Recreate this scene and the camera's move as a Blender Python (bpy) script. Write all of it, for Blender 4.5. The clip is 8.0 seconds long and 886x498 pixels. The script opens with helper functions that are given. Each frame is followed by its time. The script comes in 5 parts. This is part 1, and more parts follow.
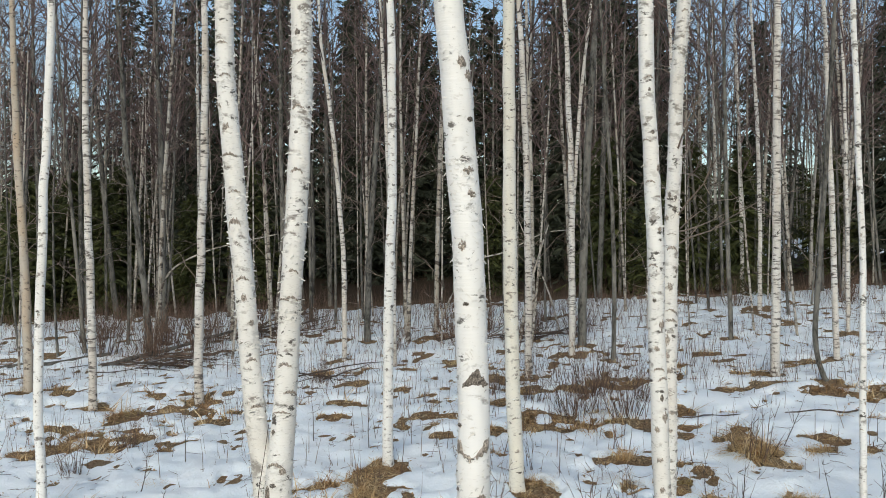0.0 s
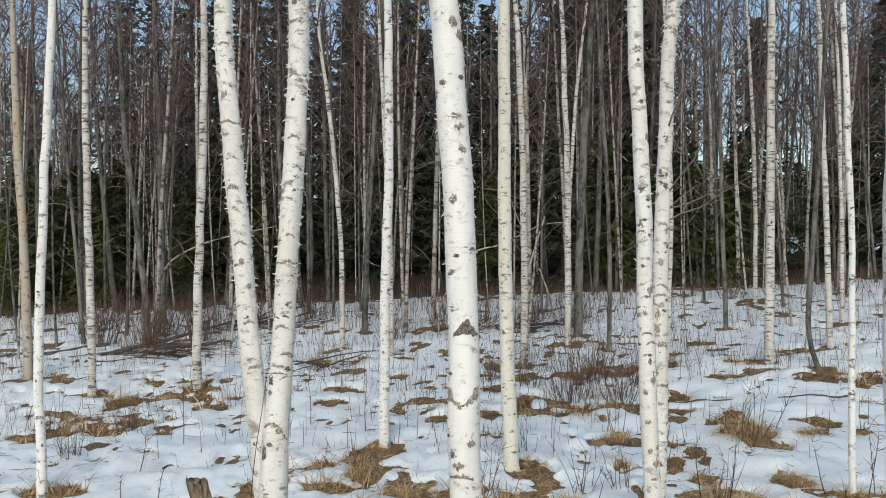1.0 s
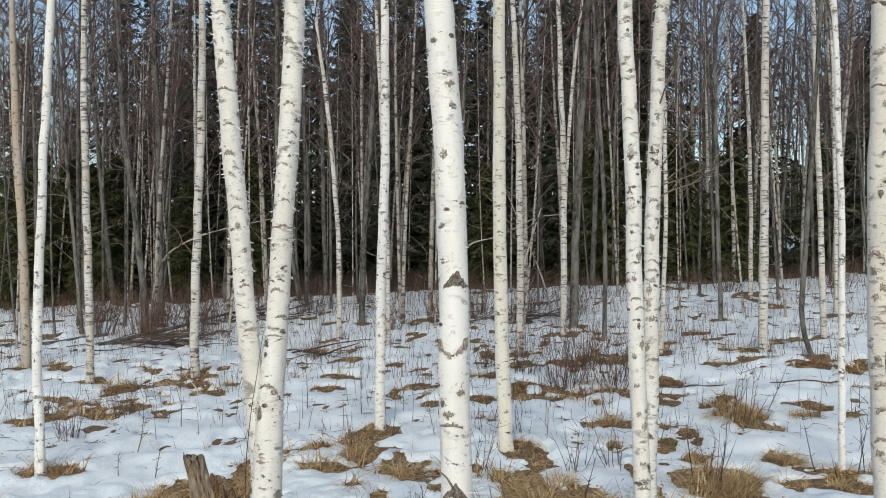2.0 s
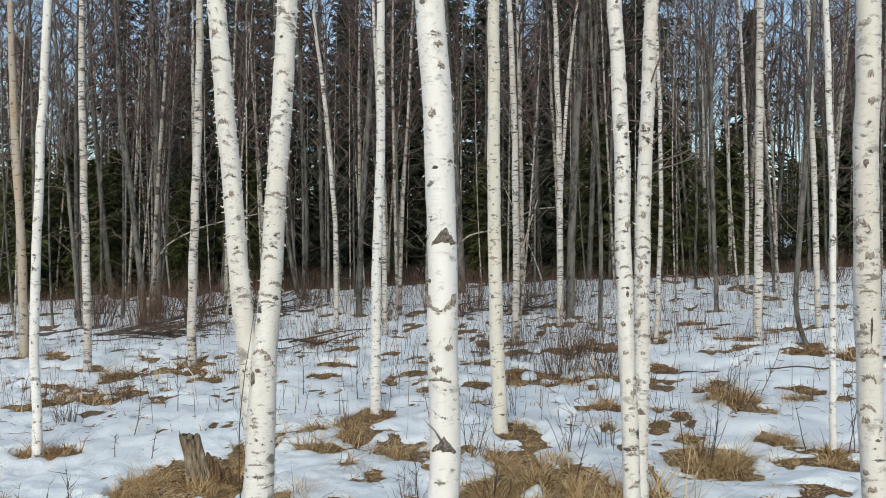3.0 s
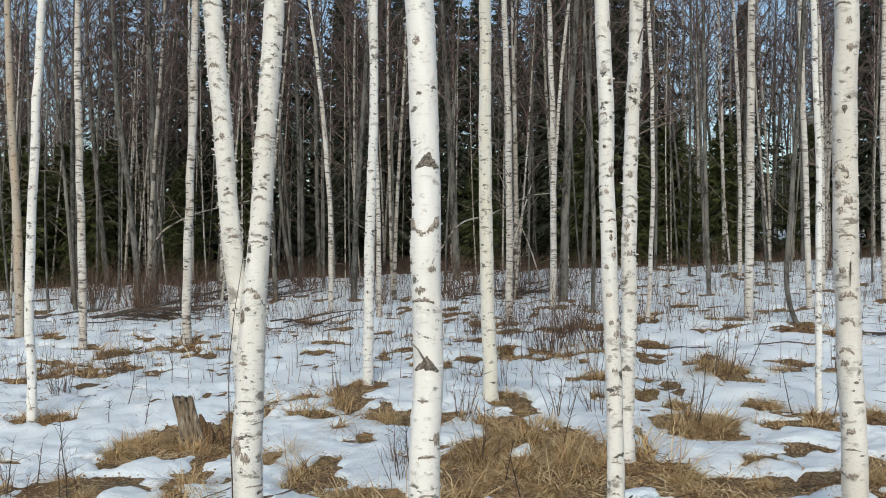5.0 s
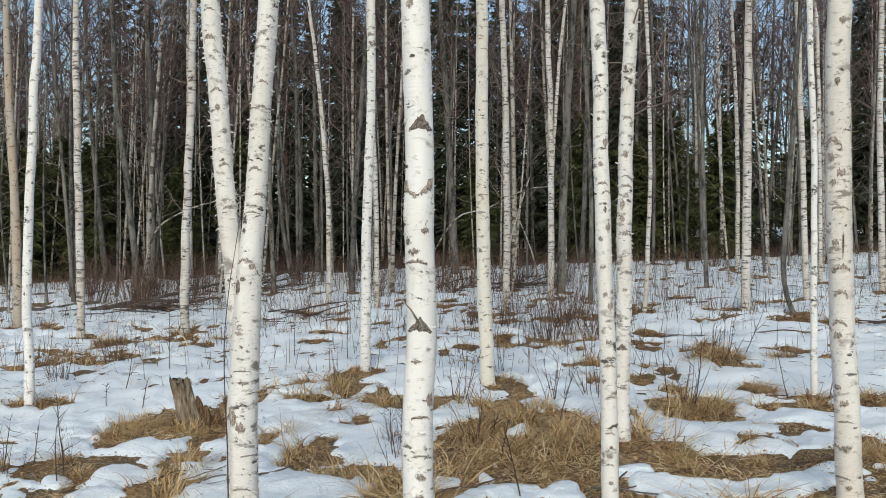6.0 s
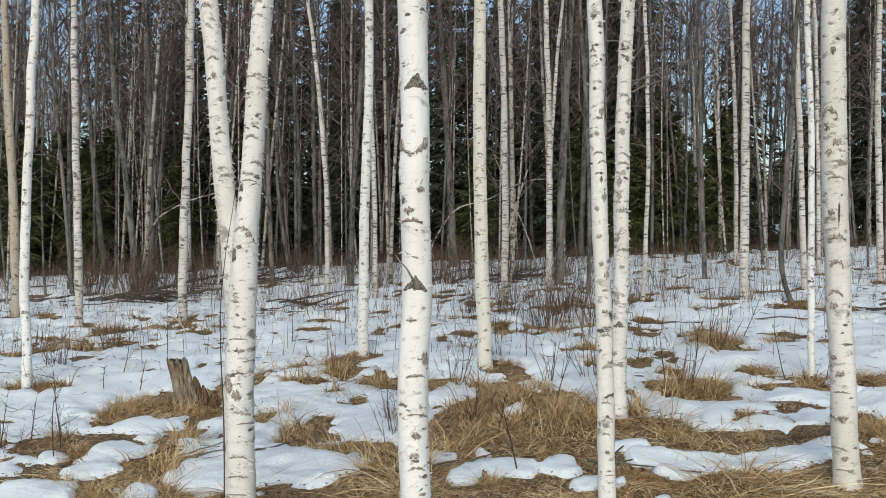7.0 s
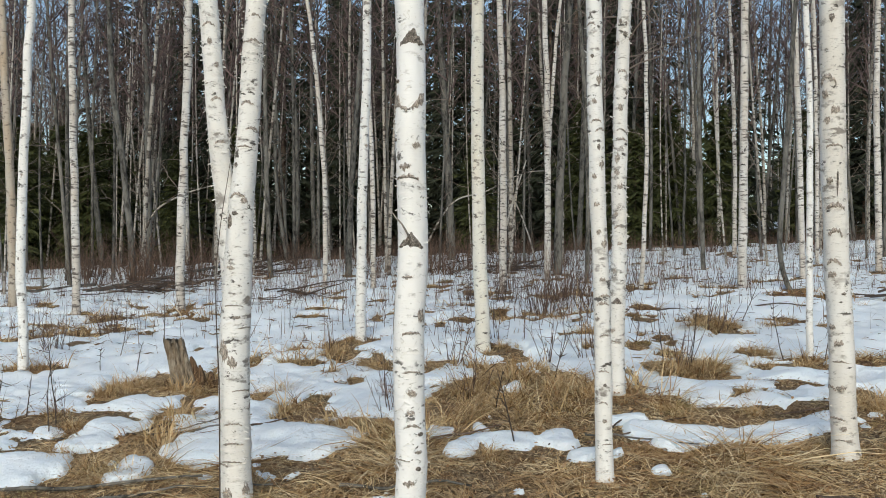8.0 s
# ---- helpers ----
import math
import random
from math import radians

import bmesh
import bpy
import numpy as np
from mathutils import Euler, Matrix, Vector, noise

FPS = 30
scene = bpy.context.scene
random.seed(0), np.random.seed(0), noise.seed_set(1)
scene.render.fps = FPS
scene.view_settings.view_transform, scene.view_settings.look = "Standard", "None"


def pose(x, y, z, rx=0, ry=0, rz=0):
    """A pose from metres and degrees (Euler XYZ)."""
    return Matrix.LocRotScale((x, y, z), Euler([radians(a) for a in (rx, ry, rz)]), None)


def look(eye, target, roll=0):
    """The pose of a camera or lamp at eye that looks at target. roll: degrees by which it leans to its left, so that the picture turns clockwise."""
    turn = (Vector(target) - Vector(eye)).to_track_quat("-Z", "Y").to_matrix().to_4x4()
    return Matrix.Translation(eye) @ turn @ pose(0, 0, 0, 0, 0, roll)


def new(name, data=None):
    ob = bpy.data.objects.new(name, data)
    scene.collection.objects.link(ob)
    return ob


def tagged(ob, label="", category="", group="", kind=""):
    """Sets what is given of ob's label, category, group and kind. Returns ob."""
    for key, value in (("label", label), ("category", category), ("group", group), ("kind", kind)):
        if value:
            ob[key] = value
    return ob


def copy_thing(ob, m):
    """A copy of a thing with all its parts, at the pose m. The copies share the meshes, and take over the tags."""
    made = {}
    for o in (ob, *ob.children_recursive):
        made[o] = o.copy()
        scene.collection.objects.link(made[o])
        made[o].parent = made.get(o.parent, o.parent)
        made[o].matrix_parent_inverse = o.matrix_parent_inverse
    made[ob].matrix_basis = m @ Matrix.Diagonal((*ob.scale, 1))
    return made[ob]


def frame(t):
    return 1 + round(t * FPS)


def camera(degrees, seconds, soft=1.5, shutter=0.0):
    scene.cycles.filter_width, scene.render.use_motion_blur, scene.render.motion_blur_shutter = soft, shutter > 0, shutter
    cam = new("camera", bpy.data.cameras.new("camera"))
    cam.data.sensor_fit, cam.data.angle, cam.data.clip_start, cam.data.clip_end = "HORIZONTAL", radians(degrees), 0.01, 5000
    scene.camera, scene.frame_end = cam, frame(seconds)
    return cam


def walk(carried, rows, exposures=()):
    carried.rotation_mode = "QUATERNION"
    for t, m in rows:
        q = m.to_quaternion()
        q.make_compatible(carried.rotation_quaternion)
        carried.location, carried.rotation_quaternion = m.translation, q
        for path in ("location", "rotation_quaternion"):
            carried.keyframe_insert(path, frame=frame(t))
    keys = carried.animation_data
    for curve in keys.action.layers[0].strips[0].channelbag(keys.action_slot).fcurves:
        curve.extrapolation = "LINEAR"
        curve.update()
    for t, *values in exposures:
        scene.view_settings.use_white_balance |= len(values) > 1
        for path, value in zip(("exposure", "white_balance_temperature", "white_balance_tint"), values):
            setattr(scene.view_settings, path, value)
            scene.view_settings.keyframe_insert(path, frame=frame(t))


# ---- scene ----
cam = camera(52.5, 8.0, soft=0.95)
METRES, EYE, TILT, LEAN, TURN = 2.0, 3.7, 0.0, 0.0, 0.0
ROWS = [
    (0.0, 0.0, 0.0, 0.0, -0.0, 0.0, -0.0),
    (0.5, 0.0104, -0.0378, -0.0604, -0.04, 0.02, -0.04),
    (1.0, 0.0191, -0.0739, -0.1235, -0.09, 0.05, -0.09),
    (1.5, 0.0274, -0.106, -0.1872, -0.15, 0.08, -0.15),
    (3.0, 0.0687, -0.1746, -0.3688, -0.26, 0.17, -0.2),
    (3.5, 0.0792, -0.193, -0.4229, -0.29, 0.18, -0.23),
    (4.0, 0.089, -0.2086, -0.4777, -0.34, 0.19, -0.26),
    (4.5, 0.0991, -0.224, -0.5316, -0.39, 0.21, -0.28),
    (6.0, 0.1267, -0.2506, -0.6953, -0.47, 0.3, -0.34),
    (6.5, 0.133, -0.2538, -0.754, -0.5, 0.32, -0.34),
    (7.0, 0.1384, -0.2526, -0.8131, -0.52, 0.33, -0.35),
    (7.5, 0.1436, -0.2457, -0.8738, -0.55, 0.35, -0.37),
    (8.0, 0.1473, -0.2356, -0.9359, -0.59, 0.36, -0.38),
]
walk(cam, [(t, pose(0, 0, EYE, TILT, LEAN, TURN) @ pose(METRES * x, METRES * y, METRES * z, 90 + pitch, roll, yaw)) for t, x, y, z, yaw, pitch, roll in ROWS],
     exposures=[(0.0, -0.03, 6680, 3), (8.0, -0.03, 6680, 3)])

# ---- sky and sun: low spring sun from behind the camera ----
SUN_EL, SUN_AZ = 34.0, 188.0
world = bpy.data.worlds.new("sky")
scene.world = world
world.use_nodes = True
wn = world.node_tree.nodes
sky = wn.new("ShaderNodeTexSky")
sky.sky_type, sky.sun_disc = "NISHITA", False
sky.sun_elevation, sky.sun_rotation = radians(SUN_EL), radians(SUN_AZ)
sky.air_density, sky.dust_density = 1.0, 1.5
wn["Background"].inputs[1].default_value = 0.15
world.node_tree.links.new(sky.outputs[0], wn["Background"].inputs[0])
sun_data = bpy.data.lights.new("sun", "SUN")
sun_data.energy, sun_data.angle, sun_data.color = 1.7, radians(28.0), (1.0, 0.965, 0.91)
sun = new("sun", sun_data)
sun_dir = Vector((math.sin(radians(SUN_AZ)) * math.cos(radians(SUN_EL)), math.cos(radians(SUN_AZ)) * math.cos(radians(SUN_EL)), math.sin(radians(SUN_EL))))
sun.matrix_world = look(sun_dir * 60, (0, 0, 0))


# ---- materials ----
class Mat:
    """A node material in short form."""

    def __init__(self, name, rough=0.8, spec=0.3):
        self.m = bpy.data.materials.new(name)
        self.m.use_nodes = True
        self.t = self.m.node_tree
        self.b = self.t.nodes["Principled BSDF"]
        self.b.inputs["Roughness"].default_value = rough
        self.b.inputs["Specular IOR Level"].default_value = spec
        self.co = self.t.nodes.new("ShaderNodeTexCoord").outputs["Object"]

    def link(self, a, b):
        self.t.links.new(a, b)

    def mapped(self, scale, shift=None):
        n = self.t.nodes.new("ShaderNodeMapping")
        n.inputs["Scale"].default_value = scale
        self.link(self.co, n.inputs["Vector"])
        if shift is not None:
            self.link(shift, n.inputs["Location"])
        return n.outputs[0]

    def noise(self, vector, scale=1.0, detail=3.0, rough=0.55):
        n = self.t.nodes.new("ShaderNodeTexNoise")
        n.inputs["Scale"].default_value, n.inputs["Detail"].default_value, n.inputs["Roughness"].default_value = scale, detail, rough
        self.link(vector, n.inputs["Vector"])
        return n.outputs[0]

    def ramp(self, value, stops):
        n = self.t.nodes.new("ShaderNodeValToRGB")
        e = n.color_ramp.elements
        while len(e) < len(stops):
            e.new(0.5)
        for el, (p, c) in zip(e, stops):
            el.position = p
            el.color = (c, c, c, 1) if isinstance(c, (int, float)) else (*c, 1)
        self.link(value, n.inputs[0])
        return n.outputs[0]

    def mix(self, fac, a, b, blend="MIX"):
        n = self.t.nodes.new("ShaderNodeMix")
        n.data_type, n.blend_type = "RGBA", blend
        for k, v in ((0, fac), (6, a), (7, b)):
            if isinstance(v, (int, float)):
                n.inputs[k].default_value = v
            elif isinstance(v, tuple):
                n.inputs[k].default_value = (*v, 1)
            else:
                self.link(v, n.inputs[k])
        return n.outputs[2]

    def math(self, op, a, b):
        n = self.t.nodes.new("ShaderNodeMath")
        n.operation = op
        for k, v in ((0, a), (1, b)):
            if isinstance(v, (int, float)):
                n.inputs[k].default_value = v
            else:
                self.link(v, n.inputs[k])
        return n.outputs[0]

    def island(self):
        return self.t.nodes.new("ShaderNodeNewGeometry").outputs["Random Per Island"]

    def own(self):
        return self.t.nodes.new("ShaderNodeObjectInfo").outputs["Random"]

    def color(self, c):
        if isinstance(c, tuple):
            self.b.inputs["Base Color"].default_value = (*c, 1)
        else:
            self.link(c, self.b.inputs["Base Color"])
        return self

    def bump(self, height, strength=0.4, dist=0.01):
        n = self.t.nodes.new("ShaderNodeBump")
        n.inputs["Strength"].default_value, n.inputs["Distance"].default_value = strength, dist
        self.link(height, n.inputs["Height"])
        self.link(n.outputs[0], self.b.inputs["Normal"])
        return self


def snow_material():
    m = Mat("old_snow", 0.65, 0.25)
    big = m.noise(m.mapped((1, 1, 1)), 1.3, 4)
    fine = m.noise(m.mapped((1, 1, 1)), 22, 5, 0.65)
    grain = m.noise(m.mapped((1, 1, 1)), 160, 2)
    c = m.mix(m.ramp(big, [(0.3, 0), (0.7, 1)]), (0.755, 0.815, 0.865), (0.84, 0.875, 0.905))
    litter = m.ramp(m.noise(m.mapped((1, 1, 1)), 34, 3, 0.7), [(0.66, 0), (0.73, 1)])
    patchy = m.ramp(m.noise(m.mapped((1, 1, 1)), 2.1, 3), [(0.45, 0.0), (0.7, 0.75)])
    c = m.mix(m.math("MULTIPLY", litter, patchy), c, (0.26, 0.20, 0.14))
    m.color(c)
    m.bump(m.math("ADD", m.math("MULTIPLY", fine, 1.0), m.math("MULTIPLY", grain, 0.15)), 0.8, 0.03)
    m.b.inputs["Subsurface Weight"].default_value = 0.25
    m.b.inputs["Subsurface Radius"].default_value = (0.03, 0.035, 0.04)
    m.b.inputs["Subsurface Scale"].default_value = 0.5
    return m.m


def soil_material():
    m = Mat("matted_dead_grass_ground", 0.95, 0.1)
    a = m.noise(m.mapped((34, 24, 30), None), 1.0, 6, 0.78)
    b = m.noise(m.mapped((1, 1, 1)), 2.2, 4)
    c = m.ramp(a, [(0.38, (0.05, 0.035, 0.023)), (0.5, (0.20, 0.145, 0.09)), (0.64, (0.46, 0.36, 0.235))])
    c = m.mix(m.ramp(b, [(0.42, 0), (0.66, 0.6)]), c, (0.21, 0.115, 0.058))
    # shade below the trees, painted: ground colour goes near black past y of 30
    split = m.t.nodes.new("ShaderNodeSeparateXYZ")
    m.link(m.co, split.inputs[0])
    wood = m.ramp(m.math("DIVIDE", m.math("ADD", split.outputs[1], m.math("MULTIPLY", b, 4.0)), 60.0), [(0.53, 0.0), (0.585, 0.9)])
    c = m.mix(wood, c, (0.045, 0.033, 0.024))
    m.color(c).bump(a, 0.8, 0.04)
    return m.m


def grass_material(name, dark, mid, light):
    m = Mat(name, 0.75, 0.2)
    c = m.ramp(m.island(), [(0.0, tuple(v * 0.45 for v in dark)), (0.14, dark), (0.42, mid), (1.0, light)])
    n = m.noise(m.mapped((1, 1, 1)), 1.7, 3)
    c = m.mix(m.ramp(n, [(0.38, 0.65), (0.6, 0.0)]), c, (mid[0] * 0.60, mid[1] * 0.48, mid[2] * 0.42))
    moss = m.noise(m.mapped((1.37, 1.21, 1)), 1.1, 4)
    c = m.mix(m.ramp(moss, [(0.6, 0.0), (0.7, 0.4)]), c, (0.27, 0.27, 0.08))
    g = m.noise(m.mapped((1, 1, 1)), 0.9, 3)
    c = m.mix(m.ramp(g, [(0.52, 0.0), (0.7, 0.4)]), c, (0.44, 0.33, 0.20))
    return m.color(c).m


def bark_material(name, white, cream, smudge, band_lo, band_hi, dash=0.62, rings=(8, 8, 15), layers=0.11):
    """Birch bark: white skin in thin cross layers, cream where it peels, dark cross bands and pores."""
    m = Mat(name, 0.62, 0.25)
    shift = m.math("MULTIPLY", m.own(), 37.0)
    large = m.noise(m.mapped((3.0, 3.0, 1.1), shift), 1.0, 3)
    layer = m.noise(m.mapped((6, 6, 55), shift), 1.0, 4, 0.6)
    band = m.noise(m.mapped(rings, shift), 1.0, 4, 0.62)
    where = m.noise(m.mapped((2.0, 2.0, 3.2), shift), 1.0, 2)
    pore = m.noise(m.mapped((26, 26, 190), shift), 1.0, 2)
    c = m.mix(m.ramp(large, [(0.38, 0), (0.64, 1)]), white, cream)
    c = m.mix(m.ramp(layer, [(0.4, 0.0), (0.78, layers)]), c, (white[0] * 0.74, white[1] * 0.70, white[2] * 0.66))
    c = m.mix(m.ramp(pore, [(dash, 0), (dash + 0.07, 0.4)]), c, (0.20, 0.17, 0.15))
    grey = m.math("MULTIPLY", m.ramp(band, [(band_lo, 0), (band_hi, 1)]), m.ramp(where, [(0.36, 0.15), (0.52, 1)]))
    c = m.mix(grey, c, smudge)
    blot = m.noise(m.mapped((10, 10, 19), shift), 1.0, 5, 0.68)
    patch = m.noise(m.mapped((5, 5, 7), shift), 1.0, 2)
    dark = m.math("MULTIPLY", m.ramp(blot, [(0.575, 0), (0.615, 0.95)]), m.ramp(patch, [(0.5, 0.0), (0.57, 1)]))
    c = m.mix(dark, c, (smudge[0] * 0.3, smudge[1] * 0.29, smudge[2] * 0.28))
    m.color(c)
    m.bump(m.math("SUBTRACT", m.math("MULTIPLY", layer, 0.7), m.math("MULTIPLY", m.math("ADD", grey, dark), 0.7)), 0.5, 0.012)
    return m.m


def rough_bark_material(name, dark, light):
    m = Mat(name, 0.9, 0.15)
    shift = m.math("MULTIPLY", m.own(), 51.0)
    a = m.noise(m.mapped((16, 16, 7), shift), 1.0, 5, 0.7)
    b = m.noise(m.mapped((4, 4, 1.6), shift), 1.0, 3)
    c = m.ramp(a, [(0.40, dark), (0.60, light)])
    c = m.mix(m.ramp(b, [(0.46, 0.0), (0.6, 0.7)]), c, tuple(min(1.0, 1.45 * v) for v in light))
    tint = m.ramp(m.own(), [(0.0, (0.72, 0.72, 0.72)), (1.0, (1.0, 0.97, 0.93))])
    c = m.mix(1.0, c, tint, "MULTIPLY")
    m.color(c).bump(a, 0.7, 0.02)
    return m.m


def scar_material(name, stops):
    m = Mat(name, 0.9, 0.15)
    a = m.noise(m.mapped((9, 9, 5), m.math("MULTIPLY", m.own(), 29.0)), 1.0, 5, 0.75)
    c = m.ramp(a, [(p, (v, v * 0.88, v * 0.78)) for p, v in stops])
    return m.color(c).bump(a, 0.8, 0.02).m


def twig_material(name, lo, hi):
    m = Mat(name, 0.6, 0.3)
    return m.color(m.ramp(m.island(), [(0.0, lo), (1.0, hi)])).m


def needle_material(name, lo, hi):
    m = Mat(name, 0.7, 0.25)
    c = m.ramp(m.island(), [(0.0, lo), (1.0, hi)])
    n = m.noise(m.mapped((1, 1, 1)), 0.9, 3)
    c = m.mix(m.ramp(n, [(0.35, 0.0), (0.65, 0.6)]), c, (lo[0] * 0.7, lo[1] * 0.7, lo[2] * 0.7))
    return m.color(c).m


def rot_material(name, low, mid, high):
    m = Mat(name, 0.9, 0.15)
    a = m.noise(m.mapped((34, 34, 5)), 1.0, 5, 0.65)
    b = m.noise(m.mapped((1, 1, 1)), 7, 3)
    c = m.ramp(a, [(0.34, low), (0.5, mid), (0.72, high)])
    c = m.mix(m.ramp(b, [(0.5, 0.0), (0.7, 0.6)]), c, (0.17, 0.11, 0.06))
    return m.color(c).bump(a, 0.9, 0.03).m


SNOW = snow_material()
SOIL = soil_material()
STRAW = grass_material("straw_dry_grass", (0.28, 0.17, 0.075), (0.64, 0.46, 0.235), (0.84, 0.70, 0.46))
RUST = grass_material("rusty_dead_leaves_and_grass", (0.14, 0.075, 0.036), (0.36, 0.215, 0.105), (0.56, 0.41, 0.24))
BIRCH = bark_material("white_birch_bark", (0.82, 0.815, 0.80), (0.765, 0.745, 0.71), (0.26, 0.235, 0.215), 0.565, 0.66)
BIRCH_SCARRED = bark_material("scarred_birch_bark", (0.82, 0.81, 0.79), (0.74, 0.71, 0.665), (0.28, 0.255, 0.23), 0.545, 0.64)
BIRCH_WHITE = bark_material("smooth_white_birch_bark", (0.89, 0.89, 0.89), (0.86, 0.85, 0.83), (0.42, 0.40, 0.385), 0.62, 0.74, 0.68, layers=0.04)
BIRCH_CREAM = bark_material("cream_birch_bark", (0.77, 0.745, 0.675), (0.73, 0.68, 0.58), (0.24, 0.205, 0.17), 0.585, 0.67)
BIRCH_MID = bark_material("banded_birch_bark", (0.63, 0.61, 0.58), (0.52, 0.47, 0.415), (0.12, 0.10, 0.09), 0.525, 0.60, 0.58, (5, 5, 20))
# darker birch copy for far stems: the wood's shade is put into its colours
BIRCH_FAR = bark_material("thin_birch_bark_painted_shade", (0.43, 0.405, 0.37), (0.34, 0.30, 0.25), (0.08, 0.065, 0.055), 0.50, 0.57, 0.58, (4, 4, 9))
BIRCH_TAN = bark_material("tan_birch_bark", (0.42, 0.37, 0.31), (0.42, 0.325, 0.235), (0.13, 0.10, 0.08), 0.56, 0.66)
GREY = rough_bark_material("grey_alder_bark", (0.038, 0.037, 0.034), (0.165, 0.159, 0.146))
BROWN = rough_bark_material("brown_spruce_bark", (0.07, 0.05, 0.04), (0.20, 0.15, 0.12))
SCAR = scar_material("dark_branch_scar", ((0.34, 0.05), (0.45, 0.14), (0.53, 0.27), (0.62, 0.55)))
SCAR_GREY = scar_material("grey_bark_band", ((0.32, 0.09), (0.43, 0.26), (0.52, 0.46), (0.62, 0.74)))
UNDERBRUSH = twig_material("dark_red_brown_underbrush", (0.035, 0.023, 0.018), (0.13, 0.078, 0.06))
DARK_STEM = twig_material("dark_sapling_stem", (0.035, 0.026, 0.022), (0.09, 0.065, 0.05))
TWIG_PALE = twig_material("pale_grey_brown_twig", (0.08, 0.06, 0.048), (0.30, 0.24, 0.20))
TWIG = twig_material("purple_brown_birch_twig", (0.035, 0.025, 0.024), (0.185, 0.128, 0.118))
STEM = twig_material("red_brown_brush_stem", (0.06, 0.038, 0.028), (0.22, 0.14, 0.098))
NEEDLE = needle_material("spruce_needles", (0.036, 0.043, 0.03), (0.08, 0.09, 0.056))
NEEDLE_YOUNG = needle_material("young_spruce_needles", (0.045, 0.054, 0.02), (0.11, 0.12, 0.04))
ROT = rot_material("weathered_stump_wood", (0.05, 0.038, 0.027), (0.24, 0.195, 0.145), (0.48, 0.42, 0.34))
ROT_BROWN = rot_material("brown_rotten_wood", (0.03, 0.018, 0.011), (0.13, 0.078, 0.045), (0.30, 0.20, 0.125))


# ---- mesh helpers ----
class Build:
    """Collects vertices and faces and makes one mesh of them."""

    def __init__(self):
        self.v, self.q, self.t, self.n = [], [], [], 0

    def add(self, v, quads=None, tris=None):
        self.v.append(np.asarray(v, float).reshape(-1, 3))
        if quads is not None and len(quads):
            self.q.append(np.asarray(quads, int).reshape(-1, 4) + self.n)
        if tris is not None and len(tris):
            self.t.append(np.asarray(tris, int).reshape(-1, 3) + self.n)
        self.n += len(self.v[-1])

    def tube(self, path, radii, sides=3, cap=False):
        path, radii = np.asarray(path, float), np.asarray(radii, float)
        k = len(path)
        d = np.gradient(path, axis=0)
        d /= np.linalg.norm(d, axis=1)[:, None] + 1e-9
        ref = np.where(np.abs(d[:, 2:3]) > 0.9, np.array([[1.0, 0, 0]]), np.array([[0, 0, 1.0]]))
        a = np.cross(d, ref)
        a /= np.linalg.norm(a, axis=1)[:, None] + 1e-9
        b = np.cross(d, a)
        th = np.arange(sides) * 2 * np.pi / sides
        ring = a[:, None] * np.cos(th)[None, :, None] + b[:, None] * np.sin(th)[None, :, None]
        v = path[:, None] + ring * radii[:, None, None]
        i, j = np.meshgrid(np.arange(k - 1), np.arange(sides), indexing="ij")
        i, j = i.ravel(), j.ravel()
        j2 = (j + 1) % sides
        q = np.stack([i * sides + j, i * sides + j2, (i + 1) * sides + j2, (i + 1) * sides + j], 1)
        tris = None
        if cap:
            v = np.concatenate([v.reshape(-1, 3), path[-1:]])
            c, base = k * sides, (k - 1) * sides
            tris = [(base + s, base + (s + 1) % sides, c) for s in range(sides)]
        self.add(v, q, tris)

    def shoot(self, path, radii, sides=3):
        """A tube that ends in a point."""
        if len(path) > 2:
            self.tube(path[:-1], radii[:-1], sides)
            ring = self.n - sides
        else:
            self.tube([path[0], path[0] + (np.asarray(path[1]) - path[0]) * 1e-3], radii, sides)
            self.q.pop()
            ring = self.n - sides
        self.add([path[-1]])
        self.t.append(np.array([(ring + k, ring + (k + 1) % sides, self.n - 1) for k in range(sides)]))

    def mesh(self, name, material, smooth=True):
        me = bpy.data.meshes.new(name)
        v = np.concatenate(self.v)
        q = np.concatenate(self.q) if self.q else np.zeros((0, 4), int)
        t = np.concatenate(self.t) if self.t else np.zeros((0, 3), int)
        me.vertices.add(len(v))
        me.vertices.foreach_set("co", v.astype(np.float32).ravel())
        loops = np.concatenate([q.ravel(), t.ravel()]).astype(np.int32)
        me.loops.add(len(loops))
        me.loops.foreach_set("vertex_index", loops)
        me.polygons.add(len(q) + len(t))
        start = np.concatenate([np.arange(len(q)) * 4, len(q) * 4 + np.arange(len(t)) * 3]).astype(np.int32)
        me.polygons.foreach_set("loop_start", start)
        me.polygons.foreach_set("use_smooth", np.full(len(q) + len(t), smooth))
        me.update(calc_edges=True)
        me.validate()
        me.materials.append(material)
        return me


def piece(name, mesh, parent, m=None, label=""):
    """Links a mesh as a part under a thing or a part."""
    ob = new(name, mesh)
    ob.parent = parent
    if m is not None:
        ob.matrix_basis = m
    return tagged(ob, label)


def thing(name, x, y, z, label, category, group="", kind="", turn=0.0, size=1.0):
    ob = new(name)
    ob.empty_display_size = 0.1
    ob.matrix_basis = pose(x, y, z, 0, 0, turn) @ Matrix.Scale(size, 4)
    return tagged(ob, label, category, group, kind)


def lattice(ix, iy, seed):
    h = (ix * 374761393 + iy * 668265263 + seed * 974711) & 0x7FFFFFFF
    h = ((h ^ (h >> 13)) * 1274126177) & 0x7FFFFFFF
    return ((h ^ (h >> 16)) & 0xFFFF) / 32767.5 - 1.0


